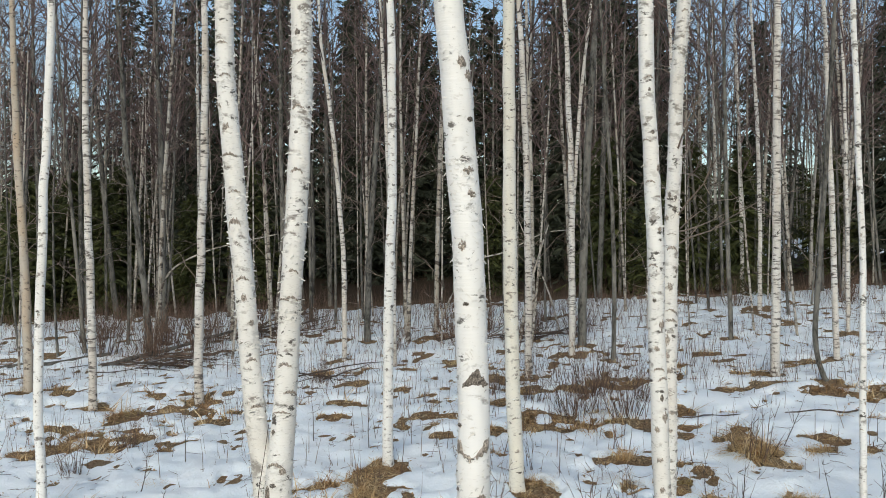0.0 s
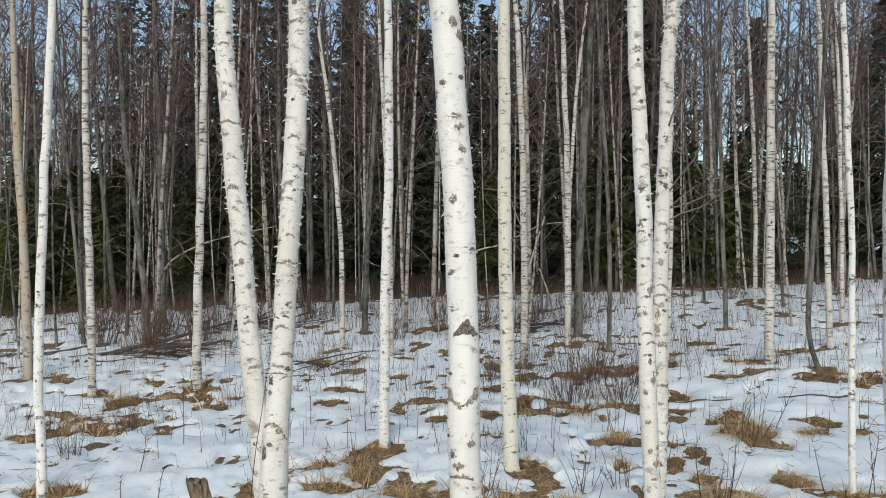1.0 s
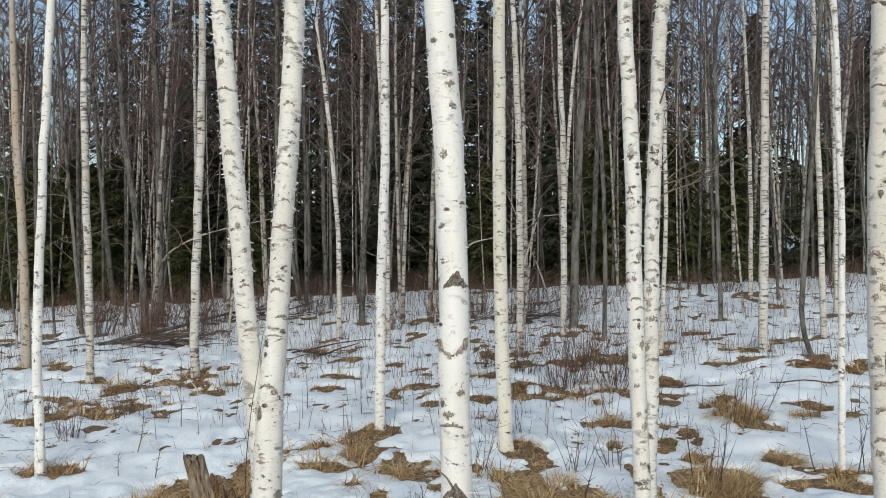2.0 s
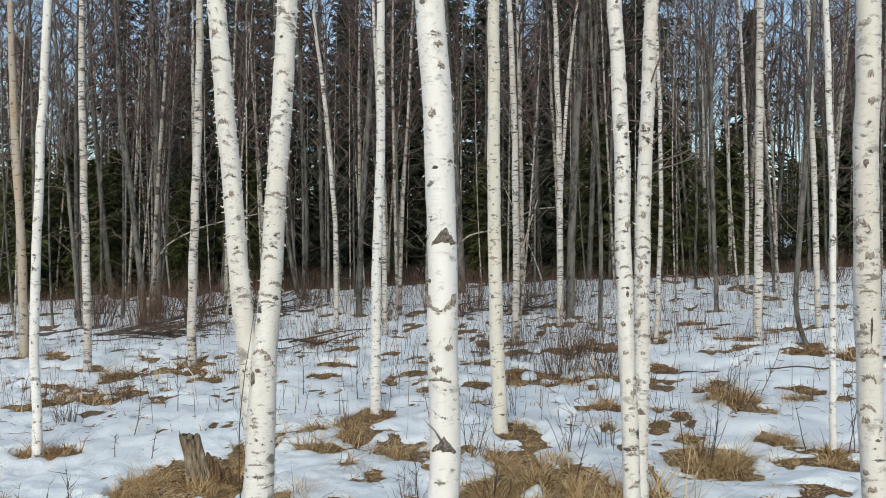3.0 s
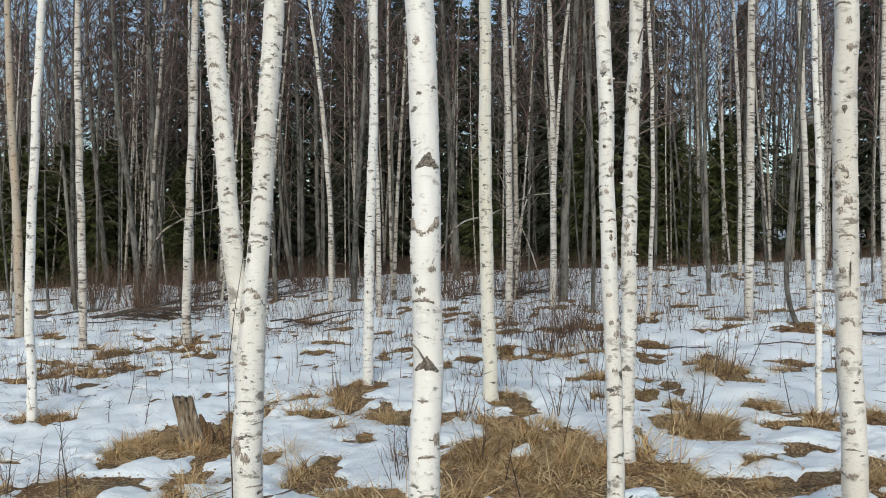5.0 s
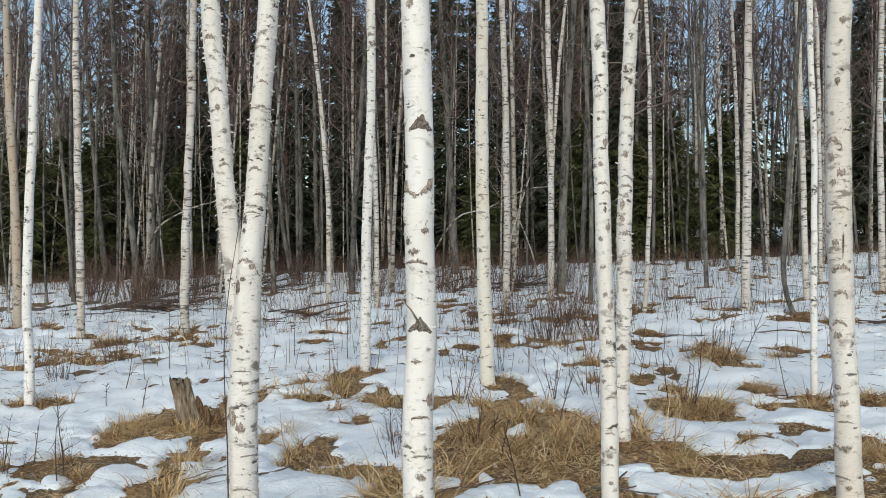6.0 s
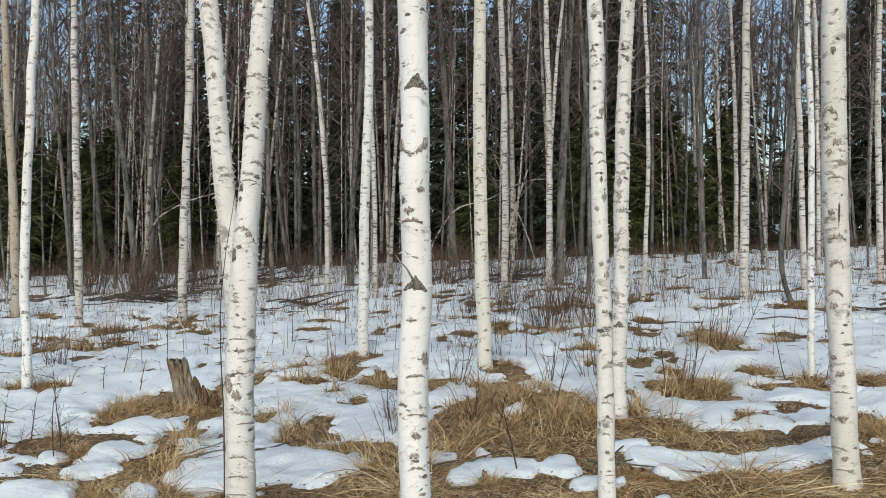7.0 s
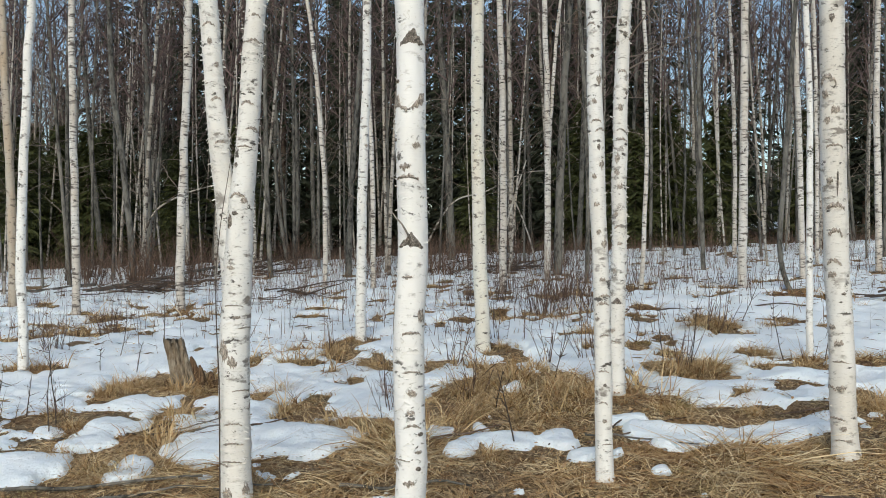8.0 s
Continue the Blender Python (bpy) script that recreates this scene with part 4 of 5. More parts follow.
# low spruces behind the snowy clearing
spots += [((0.21 + 0.027 * k) * (63 + 4 * (k * 0.618 % 1.0)), 63 + 4 * (k * 0.618 % 1.0), 2) for k in range(11)]
for k, (x, y, i) in enumerate(spots):
    p = SPRUCES[i]
    m = pose(x, y, float(ground_height(x, y)), 0, 0, k * 71) @ Matrix.Scale(0.85 + 0.05 * (k * 5 % 7), 4)
    if p.get("used"):
        copy_thing(p, m).matrix_basis = m
    else:
        p.matrix_basis = m
        p["used"] = 1
for p in bpy.data.objects:
    if "used" in p.keys():
        del p["used"]

# far woods, one joined mass all round
far = Build()
rng = np.random.default_rng(909)
for k in range(560):
    ang = rng.uniform(0, 6.283) if k % 2 else rng.uniform(-0.65, 0.65)
    dist = rng.uniform(58, 150)
    x, y = math.sin(ang) * dist, math.cos(ang) * dist
    if (y < 0 and abs(x) < 60 and dist < 90) or (0.2 < x / y < 0.46 and 0 < y < 76):
        continue
    z, h = float(ground_height(x, y)), rng.uniform(6, 10)
    for w in range(12):
        f = w / 12
        n = 7
        a = rng.uniform(0, 6.28)
        for j in range(n):
            th = a + j * 6.283 / n
            r = h * 0.17 * (1 - f) * rng.uniform(0.8, 1.5) + 0.15
            o = np.array([x, y, z + h * (0.06 + 0.94 * f)])
            d, s = np.array([math.cos(th), math.sin(th), -0.35]), np.array([-math.sin(th), math.cos(th), 0])
            far.add([o, o + d * r * 0.7 + s * r * 0.4, o + d * r, o + d * r * 0.7 - s * r * 0.4], [(0, 1, 2, 3)])
tagged(new("far_woods", far.mesh("far_woods", NEEDLE, False)), "distant dark spruce forest round the clearing", "forest", "", "stuff")


# ---- snow and ground sheets ----
def sheet(name, material, height, radii, angles, label):
    R, A = np.meshgrid(radii, angles, indexing="ij")
    x, y = R * np.sin(A), -2.0 + R * np.cos(A)
    z = height(x.ravel(), y.ravel()).reshape(x.shape)
    n, m = x.shape
    i, j = np.meshgrid(np.arange(n - 1), np.arange(m - 1), indexing="ij")
    i, j = i.ravel(), j.ravel()
    b = Build()
    b.add(np.stack([x, y, z], -1), np.stack([i * m + j, (i + 1) * m + j, (i + 1) * m + j + 1, i * m + j + 1], 1))
    return tagged(new(name, b.mesh(name, material)), label, "ground", "", "structure")


fine = np.linspace(radians(-29), radians(29), 340)
wide = np.concatenate([np.linspace(-math.pi, radians(-30), 30), fine, np.linspace(radians(30), math.pi, 30)])
rings = np.concatenate([[0.001, 0.8, 1.6, 2.6], np.linspace(3.6, 7.2, 36), np.linspace(7.25, 14.0, 190), np.geomspace(14.1, 40, 150), np.geomspace(42, 2500, 40)])


def snow_surface(x, y):
    d = snow_depth(x, y)
    lift = np.where(d > 0, 0.048 * (1 - np.exp(-np.maximum(d, 0) / 0.007)), d * 1.4)
    lift = np.where(d > 0, lift * (1 - 0.6 * np.minimum(1, 1.3 * bump_sum(np.asarray(x, float), np.asarray(y, float), [(a, b, 1.5 * p, 1.5 * q) for a, b, p, q in SCRAPS]))), lift)
    return ground_height(x, y) + lift + np.where(d > 0, np.minimum(1, d / 0.02) * (0.020 * value_noise(x, y, 0.24, 31, 3) + 0.022 * value_noise(x, y, 0.9, 32, 2) + 0.03 * np.clip((y - 8) / 3, 0, 1) * value_noise(x, y, 0.5, 33, 2)), 0)


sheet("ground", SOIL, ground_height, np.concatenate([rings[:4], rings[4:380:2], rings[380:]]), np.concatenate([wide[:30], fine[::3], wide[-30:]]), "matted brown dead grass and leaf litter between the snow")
sheet("snow", SNOW, snow_surface, rings, wide, "wet old snow lying in melting patches")

# ---- dry grass ----
def blades(b, rng, x, y, z, length, width, lean, head, droop):
    """One folded-over blade."""
    d = np.array([math.cos(head), math.sin(head), 0])
    s = np.array([-math.sin(head), math.cos(head), 0]) * width
    p, e = np.array([x, y, z]), lean
    pts = [p]
    for k in range(3):
        p = p + (d * math.cos(e) + np.array([0, 0, math.sin(e)])) * length / 3
        pts.append(p)
        e -= droop
    v = []
    for k, q in enumerate(pts):
        w = s * (1 - k / 3.4)
        v += [q - w, q + w]
    b.add(v, [(2 * k, 2 * k + 1, 2 * k + 3, 2 * k + 2) for k in range(3)])


def tussock_mesh(seed, count, spread, length, material, thick=1.0):
    rng, b = np.random.default_rng(seed), Build()
    comb = rng.uniform(0, 6.28)
    for _ in range(count):
        a, r = rng.uniform(0, 6.28), spread * math.sqrt(rng.random())
        head = a + rng.normal(0, 0.7) if rng.random() < 0.7 else comb + rng.normal(0, 0.4)
        blades(b, rng, r * math.cos(a) * 0.6, r * math.sin(a) * 0.6, -0.02, length * rng.uniform(0.5, 1.2), thick * rng.uniform(0.003, 0.0065), rng.uniform(0.5, 1.5) - 0.4 * r / spread, head, rng.uniform(0.25, 0.75))
    return b.mesh("blades", material, False)


TUSSOCKS = [tussock_mesh(1001, 230, 0.28, 0.40, STRAW), tussock_mesh(1002, 130, 0.2, 0.28, STRAW), tussock_mesh(1003, 130, 0.24, 0.22, RUST), tussock_mesh(1004, 140, 0.3, 0.3, STRAW), tussock_mesh(1005, 60, 0.26, 0.28, STRAW, 1.7), tussock_mesh(1006, 60, 0.26, 0.24, RUST, 1.7)]


far_tufts = {STRAW: Build(), RUST: Build()}


def join_tuft(x, y, k, size):
    """Adds a tussock to the joined mass of those far off."""
    me = TUSSOCKS[k]
    v, q = np.zeros(len(me.vertices) * 3), np.zeros(len(me.loops), int)
    me.vertices.foreach_get("co", v)
    me.loops.foreach_get("vertex_index", q)
    v, a = v.reshape(-1, 3) * (size, size, size * 0.9), x * 917 + y * 331
    turned = np.stack([v[:, 0] * math.cos(a) - v[:, 1] * math.sin(a) + x, v[:, 0] * math.sin(a) + v[:, 1] * math.cos(a) + y, v[:, 2] + float(ground_height(x, y))], 1)
    far_tufts[me.materials[0]].add(turned, q.reshape(-1, 4))


def tussock(x, y, k, size):
    if y > 13.5:
        k = (4, 4, 5, 4)[k % 4]
    if y > 14.8:
        return join_tuft(x, y, k, size)
    t = new("grass_tussock", TUSSOCKS[k])
    t.matrix_basis = pose(x, y, float(ground_height(x, y)), 0, 0, (x * 917 + y * 331) % 360) @ Matrix.Diagonal((size, size, size * 0.9, 1))
    return tagged(t, "dry straw-coloured grass tussock in a melt hole" if k not in (2, 5) else "rusty flattened grass tussock in a melt hole", "grass tussock", "tussocks in the snow")


rng = np.random.default_rng(44)
for cx, cy, rx, ry in BARE + BARE_FAR:
    for _ in range(min(14, int(1 + 9 * rx * ry + (1 if rng.random() < 0.5 else 0)))):
        px, py = cx + rx * rng.uniform(-0.85, 0.85), cy + ry * rng.uniform(-0.8, 0.8)
        k = (0, 0, 3, 2, 1)[int(rng.integers(5))] if rx > 0.2 else int(rng.integers(1, 3))
        tussock(px, py, k, rng.uniform(0.55, 1.05) * min(1.0, 0.45 + 1.6 * min(rx, ry)))
for cx, cy, rx, ry in HOLES:
    if rx > 0.11 and cy < 20:
        tussock(cx, cy, int(rng.integers(1, 3)), rng.uniform(0.3, 0.7) * min(1.0, rx / 0.2 + 0.3))
for x, y in WELLS[:9]:
    for _ in range(3):
        a = rng.uniform(0, 6.28)
        tussock(x + 0.24 * math.cos(a), y + 0.24 * math.sin(a), int(rng.integers(4)), rng.uniform(0.4, 0.7))
for x, y, k, s in ((3.15, 10.1, 0, 1.3), (3.55, 10.1, 0, 1.25), (3.35, 9.9, 3, 1.2), (4.35, 12.9, 0, 1.25), (4.6, 12.9, 0, 1.1), (0.7, 9.2, 0, 1.2), (1.2, 9.6, 0, 1.3), (1.6, 8.9, 3, 1.2), (1.0, 8.6, 0, 1.1),
                   (1.5, 10.3, 3, 1.2), (-2.6, 10.0, 0, 1.0), (-3.2, 10.1, 3, 1.1), (-2.2, 8.4, 0, 1.1), (-2.15, 7.7, 0, 1.1), (-2.2, 7.0, 3, 1.0), (0.5, 10.6, 3, 1.0), (4.4, 5.6, 0, 1.2), (5.1, 8.0, 0, 1.1)):
    tussock(x, y, k, s)


for material, label in ((STRAW, "straw-coloured grass tufts in melt holes farther off"), (RUST, "rusty grass tufts in melt holes farther off")):
    tagged(new("distant_tussocks", far_tufts[material].mesh("distant_tussocks", material, False)), label, "grass", "", "stuff")
fan = tussock(-4.16, 12.7, 3, 0.75)
tagged(fan, "pale flattened fan of dead grass lying on snow", "grass tussock")


def stone(x, y, size, seed):
    """A rounded half-buried stone."""
    bm = bmesh.new()
    bmesh.ops.create_icosphere(bm, subdivisions=3, radius=1.0)
    for v in bm.verts:
        v.co *= 1 + 0.22 * noise.noise(v.co * 1.3 + Vector((seed, 0, 0))) + 0.06 * noise.noise(v.co * 4)
        v.co = Vector((v.co.x * size, v.co.y * size * 0.8, v.co.z * size * 0.72))
    me = bpy.data.meshes.new("stone")
    bm.to_mesh(me)
    bm.free()
    me.materials.append(ROT_BROWN)
    me.polygons.foreach_set("use_smooth", [True] * len(me.polygons))
    ob = new("stone", me)
    ob.matrix_basis = pose(x, y, float(ground_height(x, y)) + 0.25 * size, 0, 0, 40 * seed)
    return tagged(ob, "small brown mossy stone half sunk in dead grass", "stone", "stones")


for x, y, size, seed in ((5.32, 9.9, 0.11, 1), (0.80, 8.08, 0.035, 2), (5.15, 9.6, 0.05, 3)):
    stone(x, y, size, seed)


def scatter(name, count, y0, y1, bias, material, length, seed, label, limit):
    """Loose dead blades wherever the snow is thinner than limit."""
    rng, b = np.random.default_rng(seed), Build()
    y = y0 + (y1 - y0) * rng.random(count) ** bias
    x = (rng.random(count) * 2 - 1) * (0.54 * (y + 0.6) + 0.5)
    keep = (snow_depth(x, y) < limit) & (rng.random(count) < np.clip(0.62 + 0.9 * value_noise(x, y, 0.38, seed, 2), 0.12, 1))
    x, y = x[keep], y[keep]
    n = len(x)
    tall = np.clip(0.6 + 0.9 * value_noise(x, y, 0.7, 77, 2), 0.25, 1.7)
    head = np.where(rng.random(n) < 0.55, value_noise(x, y, 0.6, 71, 2) * 3.5 + rng.normal(0, 0.8, n), rng.uniform(0, 6.28, n))
    lean = (0.05 + 0.8 * rng.random(n) ** 2) * np.minimum(1.3, tall)
    lean = lean * np.interp(y, [6.8, 8.2], [0.5, 1.0])
    droop, long = rng.uniform(0.05, 0.45, n), length * tall * rng.uniform(0.5, 1.4, n) / 3
    width = rng.uniform(0.0022, 0.0068, n) * (0.75 + 0.05 * y)
    d = np.stack([np.cos(head), np.sin(head), np.zeros(n)], 1)
    s = np.stack([-np.sin(head), np.cos(head), rng.normal(0, 0.3, n)], 1)
    p = np.stack([x, y, ground_height(x, y) - 0.005], 1)
    v = np.zeros((n, 8, 3))
    for k in range(4):
        w = s * (width * (1 - k / 3.5))[:, None]
        v[:, 2 * k], v[:, 2 * k + 1] = p - w, p + w
        e = lean - droop * k
        p = p + (d * np.cos(e)[:, None] + np.array([0, 0, 1.0]) * np.sin(e)[:, None]) * long[:, None]
        head2 = rng.normal(0, 0.18, n)
        d = np.stack([d[:, 0] * np.cos(head2) - d[:, 1] * np.sin(head2), d[:, 0] * np.sin(head2) + d[:, 1] * np.cos(head2), d[:, 2]], 1)
        p[:, 2] = np.maximum(p[:, 2], ground_height(p[:, 0], p[:, 1]) + 0.004)
    at = (np.arange(n) * 8)[:, None, None]
    quads = at + np.array([(0, 1, 3, 2), (2, 3, 5, 4), (4, 5, 7, 6)])[None]
    b.add(v, quads.reshape(-1, 4))
    tagged(new(name, b.mesh(name, material, False)), label, "grass", "", "stuff")


scatter("dry_grass", 78000, 4.8, 11.5, 0.9, STRAW, 0.33, 51, "flattened straw-coloured dead grass", 0.0)
scatter("dead_leaves_and_grass", 60000, 4.8, 26.0, 0.95, RUST, 0.28, 52, "rusty brown matted grass and leaves", 0.008)

scatter("flattened_straw", 20000, 5.5, 7.7, 1.0, STRAW, 0.40, 60, "pale flattened straw lying in swathes", 0.0)
scatter("straw_on_the_mounds", 15000, 8.8, 12.6, 1.0, STRAW, 0.34, 58, "tousled straw-coloured grass on the bare mounds", 0.0)
scatter("grass_round_the_shrubs", 14000, 13.5, 18.8, 1.0, STRAW, 0.36, 59, "dry grass standing round the bare shrubs", 0.0)
scatter("tufts_in_melt_holes", 31000, 9.5, 25.0, 0.9, RUST, 0.17, 54, "short rusty grass in the melt holes", 0.002)
scatter("straw_in_melt_holes", 40000, 9.5, 24.0, 0.9, STRAW, 0.20, 55, "short straw-coloured grass in the melt holes", 0.002)
scatter("grass_tips", 17000, 9.0, 24.0, 1.0, RUST, 0.22, 53, "thin dead grass tips standing through the snow", 0.022)

leaves, rng = Build(), np.random.default_rng(57)
n = 34000
y = 4.5 + 13 * rng.random(n) ** 1.5
x = (rng.random(n) * 2 - 1) * (0.54 * (y + 0.6) + 0.5)
keep = snow_depth(x, y) < 0.004
x, y = x[keep], y[keep]
n = len(x)
a, size = rng.uniform(0, 6.28, n), rng.uniform(0.008, 0.02, n) * (0.8 + 0.04 * y)
u = np.stack([np.cos(a), np.sin(a), rng.normal(0, 0.35, n)], 1) * size[:, None]
w = np.stack([-np.sin(a), np.cos(a), rng.normal(0, 0.35, n)], 1) * size[:, None] * 0.7
c = np.stack([x, y, ground_height(x, y) + rng.uniform(0.008, 0.05, n)], 1)
leaves.add(np.stack([c - u, c - w, c + u, c + w], 1), (np.arange(n) * 4)[:, None] + np.arange(4)[None])
tagged(new("fallen_leaves", leaves.mesh("fallen_leaves", RUST, False)), "small curled brown birch leaves in the dead grass", "leaves", "", "stuff")

# ---- brush, saplings and shrubs ----
brush, rng = Build(), np.random.default_rng(61)
for _ in range(13500):
    y = 11.5 + 20.0 * rng.random() ** 0.62
    x = (rng.random() * 2 - 1) * (0.54 * y + 1)
    dense = float(value_noise(x, y, 2.5, 83, 2))
    if rng.random() > 0.45 + 0.7 * dense + 0.03 * (y - 14):
        continue
    h = (0.12 + 0.55 * rng.random() ** 1.6) * (0.8 + 0.02 * y)
    base = np.array([x, y, float(ground_height(x, y))])
    head = np.array([rng.normal(0, 0.16), rng.normal(0, 0.16), 1.0])
    main = grow(brush, rng, base, head / np.linalg.norm(head), h, rng.uniform(0.003, 0.0075), 2, 0.08, 0.02)
    for _ in range(int(rng.integers(1, 4))):
        side = np.array([rng.normal(0, 0.5), rng.normal(0, 0.5), 0.8])
        grow(brush, rng, main[rng.integers(1, 3)], side / np.linalg.norm(side), h * rng.uniform(0.2, 0.5), 0.003, 1, 0.1, 0.02)
tagged(new("brush", brush.mesh("brush", STEM)), "thin bare red-brown stems poking through the snow", "brush", "", "stuff")


under, rng = Build(), np.random.default_rng(67)
for _ in range(2600):
    y = 30.0 + 7.0 * rng.random() ** 1.2
    x = (rng.random() * 2 - 1) * (0.54 * y + 1)
    if rng.random() > 0.3 + 1.3 * float(value_noise(x, y, 3.0, 89, 2)):
        continue
    h = rng.uniform(0.1, 0.5)
    base = np.array([x, y, float(ground_height(x, y))])
    head = np.array([rng.normal(0, 0.22), rng.normal(0, 0.22), 1.0])
    main = grow(under, rng, base, head / np.linalg.norm(head), h, rng.uniform(0.006, 0.011), 2, 0.08, 0.02)
    for _ in range(4):
        side = np.array([rng.normal(0, 0.5), rng.normal(0, 0.5), 0.8])
        grow(under, rng, main[rng.integers(1, 3)], side / np.linalg.norm(side), h * rng.uniform(0.2, 0.6), 0.006, 1, 0.1, 0.02)
tagged(new("undergrowth", under.mesh("undergrowth", UNDERBRUSH)), "tangled red-brown undergrowth along the wood's edge", "undergrowth", "", "stuff")

litter, rng = Build(), np.random.default_rng(63)
for _ in range(5200):
    y = 7.5 + 19 * rng.random() ** 0.65
    x = (rng.random() * 2 - 1) * (0.54 * y + 1)
    if float(value_noise(x, y, 1.8, 87, 2)) < rng.normal(0, 0.35) or (y < 11 and rng.random() < 0.6):
        continue
    a, l = rng.uniform(0, 6.28), rng.uniform(0.03, 0.3) * (0.5 + 0.03 * y)
    z = float(snow_surface(np.array([x]), np.array([y]))[0])
    z = max(z, float(ground_height(x, y))) + 0.006
    dx, dy = l * math.cos(a), l * math.sin(a)
    litter.tube([(x, y, z), (x + dx * 0.5 + rng.normal(0, 0.01), y + dy * 0.5, z + 0.012), (x + dx, y + dy, z + rng.uniform(0, 0.03))], [0.004, 0.0035, 0.002], 3)
tagged(new("twig_litter", litter.mesh("twig_litter", STEM)), "small dark twigs and bark bits lying on the snow", "litter", "", "stuff")


def shrub_mesh(seed, stems, height, spread, thick):
    rng, b = np.random.default_rng(seed), Build()
    for _ in range(stems):
        a, r = rng.uniform(0, 6.28), spread * rng.random()
        head = np.array([math.cos(a) * r * 1.1 + rng.normal(0, 0.1), math.sin(a) * r * 1.1 + rng.normal(0, 0.1), 1.0])
        h = height * rng.uniform(0.55, 1.1)
        main = grow(b, rng, (r * math.cos(a) * 0.6, r * math.sin(a) * 0.6, -0.05), head / np.linalg.norm(head), h, thick, 4, 0.1, 0.02)
        for _ in range(4):
            k = rng.integers(1, 5)
            side = main[k] - main[k - 1] + rng.normal(0, 0.09, 3)
            grow(b, rng, main[k], side / np.linalg.norm(side), h * rng.uniform(0.15, 0.4), thick * 0.6, 2, 0.12, 0.02)
    return b.mesh("stems", STEM)


SHRUBS = [shrub_mesh(1101, 38, 1.0, 0.5, 0.0065), shrub_mesh(1102, 24, 0.8, 0.4, 0.006), shrub_mesh(1103, 10, 0.55, 0.25, 0.005)]
for x, y, k, s in ((2.3, 15.6, 0, 1.0), (3.1, 15.2, 0, 0.95), (1.6, 16.4, 1, 1.1), (2.8, 16.6, 0, 1.1), (3.6, 16.2, 1, 1.0), (1.0, 17.2, 1, 1.0), (-7.5, 24.5, 0, 1.5), (-6.3, 24.9, 0, 1.4), (-5.4, 25.8, 0, 1.4), (-9.8, 26.0, 0, 1.4), (-2.6, 19.0, 1, 0.9), (-1.2, 22.5, 0, 1.0), (0.6, 22.8, 0, 1.2), (2.0, 23.2, 0, 1.2), (3.6, 23.6, 0, 1.1), (9.0, 27.5, 0, 1.2), (12.2, 27.0, 0, 1.3),
                   (-8.9, 23.4, 0, 1.5), (-7.6, 23.2, 0, 1.5), (-6.4, 23.4, 0, 1.4), (-7.2, 22.4, 0, 1.2), (0.2, 23.8, 0, 1.3), (1.2, 24.4, 0, 1.3), (2.6, 24.6, 0, 1.2), (-3.8, 26.5, 0, 1.3), (3.25, 10.35, 2, 1.3), (-5.5, 13.4, 1, 0.9), (-5.1, 14.6, 1, 0.9), (1.75, 10.9, 2, 1.3), (-0.1, 8.9, 2, 0.9), (-3.9, 8.2, 2, 1.0), (1.25, 12.6, 2, 1.3), (4.3, 12.6, 2, 1.6), (0.71, 9.06, 2, 1.15), (-0.12, 8.34, 2, 0.95), (-3.38, 8.54, 2, 0.7), (2.31, 10.83, 2, 1.2), (0.5, 10.9, 2, 1.3)):
    sh = new("willow_shrub", SHRUBS[k])
    sh.matrix_basis = pose(x, y, float(ground_height(x, y)), 0, 0, (x * 531 + y * 97) % 360) @ Matrix.Scale(s, 4)
    tagged(sh, "bare red-brown willow shrub in the snow" if k < 2 else "small sparse bare shrub poking from the grass", "shrub", "bare shrubs")


def sapling(x, y, height, lean, seed, thick=0.0085):
    rng = np.random.default_rng(seed)
    ob = thing("sapling", x, y, float(ground_height(x, y)), "thin bare dark sapling standing in the melting snow", "sapling", "saplings")
    head = np.array([lean, rng.normal(0, 0.08), 1.0])
    b = Build()
    main = grow(b, rng, (0, 0, -0.04), head / np.linalg.norm(head), height, thick, 6, 0.05, 0.0)
    piece("stem", b.mesh("stem", DARK_STEM), ob)
    for _ in range(7):
        b, k = Build(), rng.integers(2, 7)
        side = main[k] - main[k - 1] + rng.normal(0, 0.10, 3)
        grow(b, rng, main[k], side / np.linalg.norm(side), height * rng.uniform(0.12, 0.3), thick * 0.5, 3, 0.12, 0.03)
        piece("twig", b.mesh("twig", DARK_STEM), ob)
    return ob


for k, (x, y, h, lean) in enumerate(((1.0, 7.15, 0.75, -0.15), (-3.95, 8.3, 0.55, 0.1), (-0.05, 9.0, 0.6, -0.1), (0.9, 8.3, 0.5, 0.2), (1.62, 9.4, 0.7, 0.15), (-3.3, 8.0, 0.7, -0.03), (3.35, 10.2, 0.9, 0.1), (3.1, 10.4, 0.8, -0.2),
                                     (4.6, 10.5, 0.7, -0.2), (5.0, 10.3, 0.9, 0.05), (-1.15, 14.0, 0.9, 0.0), (-2.1, 14.6, 0.8, -0.05), (-4.2, 12.4, 0.9, 0.35), (-3.9, 13.6, 1.1, 0.05), (4.9, 13.0, 0.9, 0.3), (-3.76, 8.55, 0.5, 0.1), (-3.28, 8.11, 0.95, 0.05), (-4.05, 11.32, 0.45, -0.02), (-3.58, 11.29, 0.5, 0.25), (5.06, 10.25, 0.85, -0.05))):
    sapling(x, y, h, lean, 1200 + k)


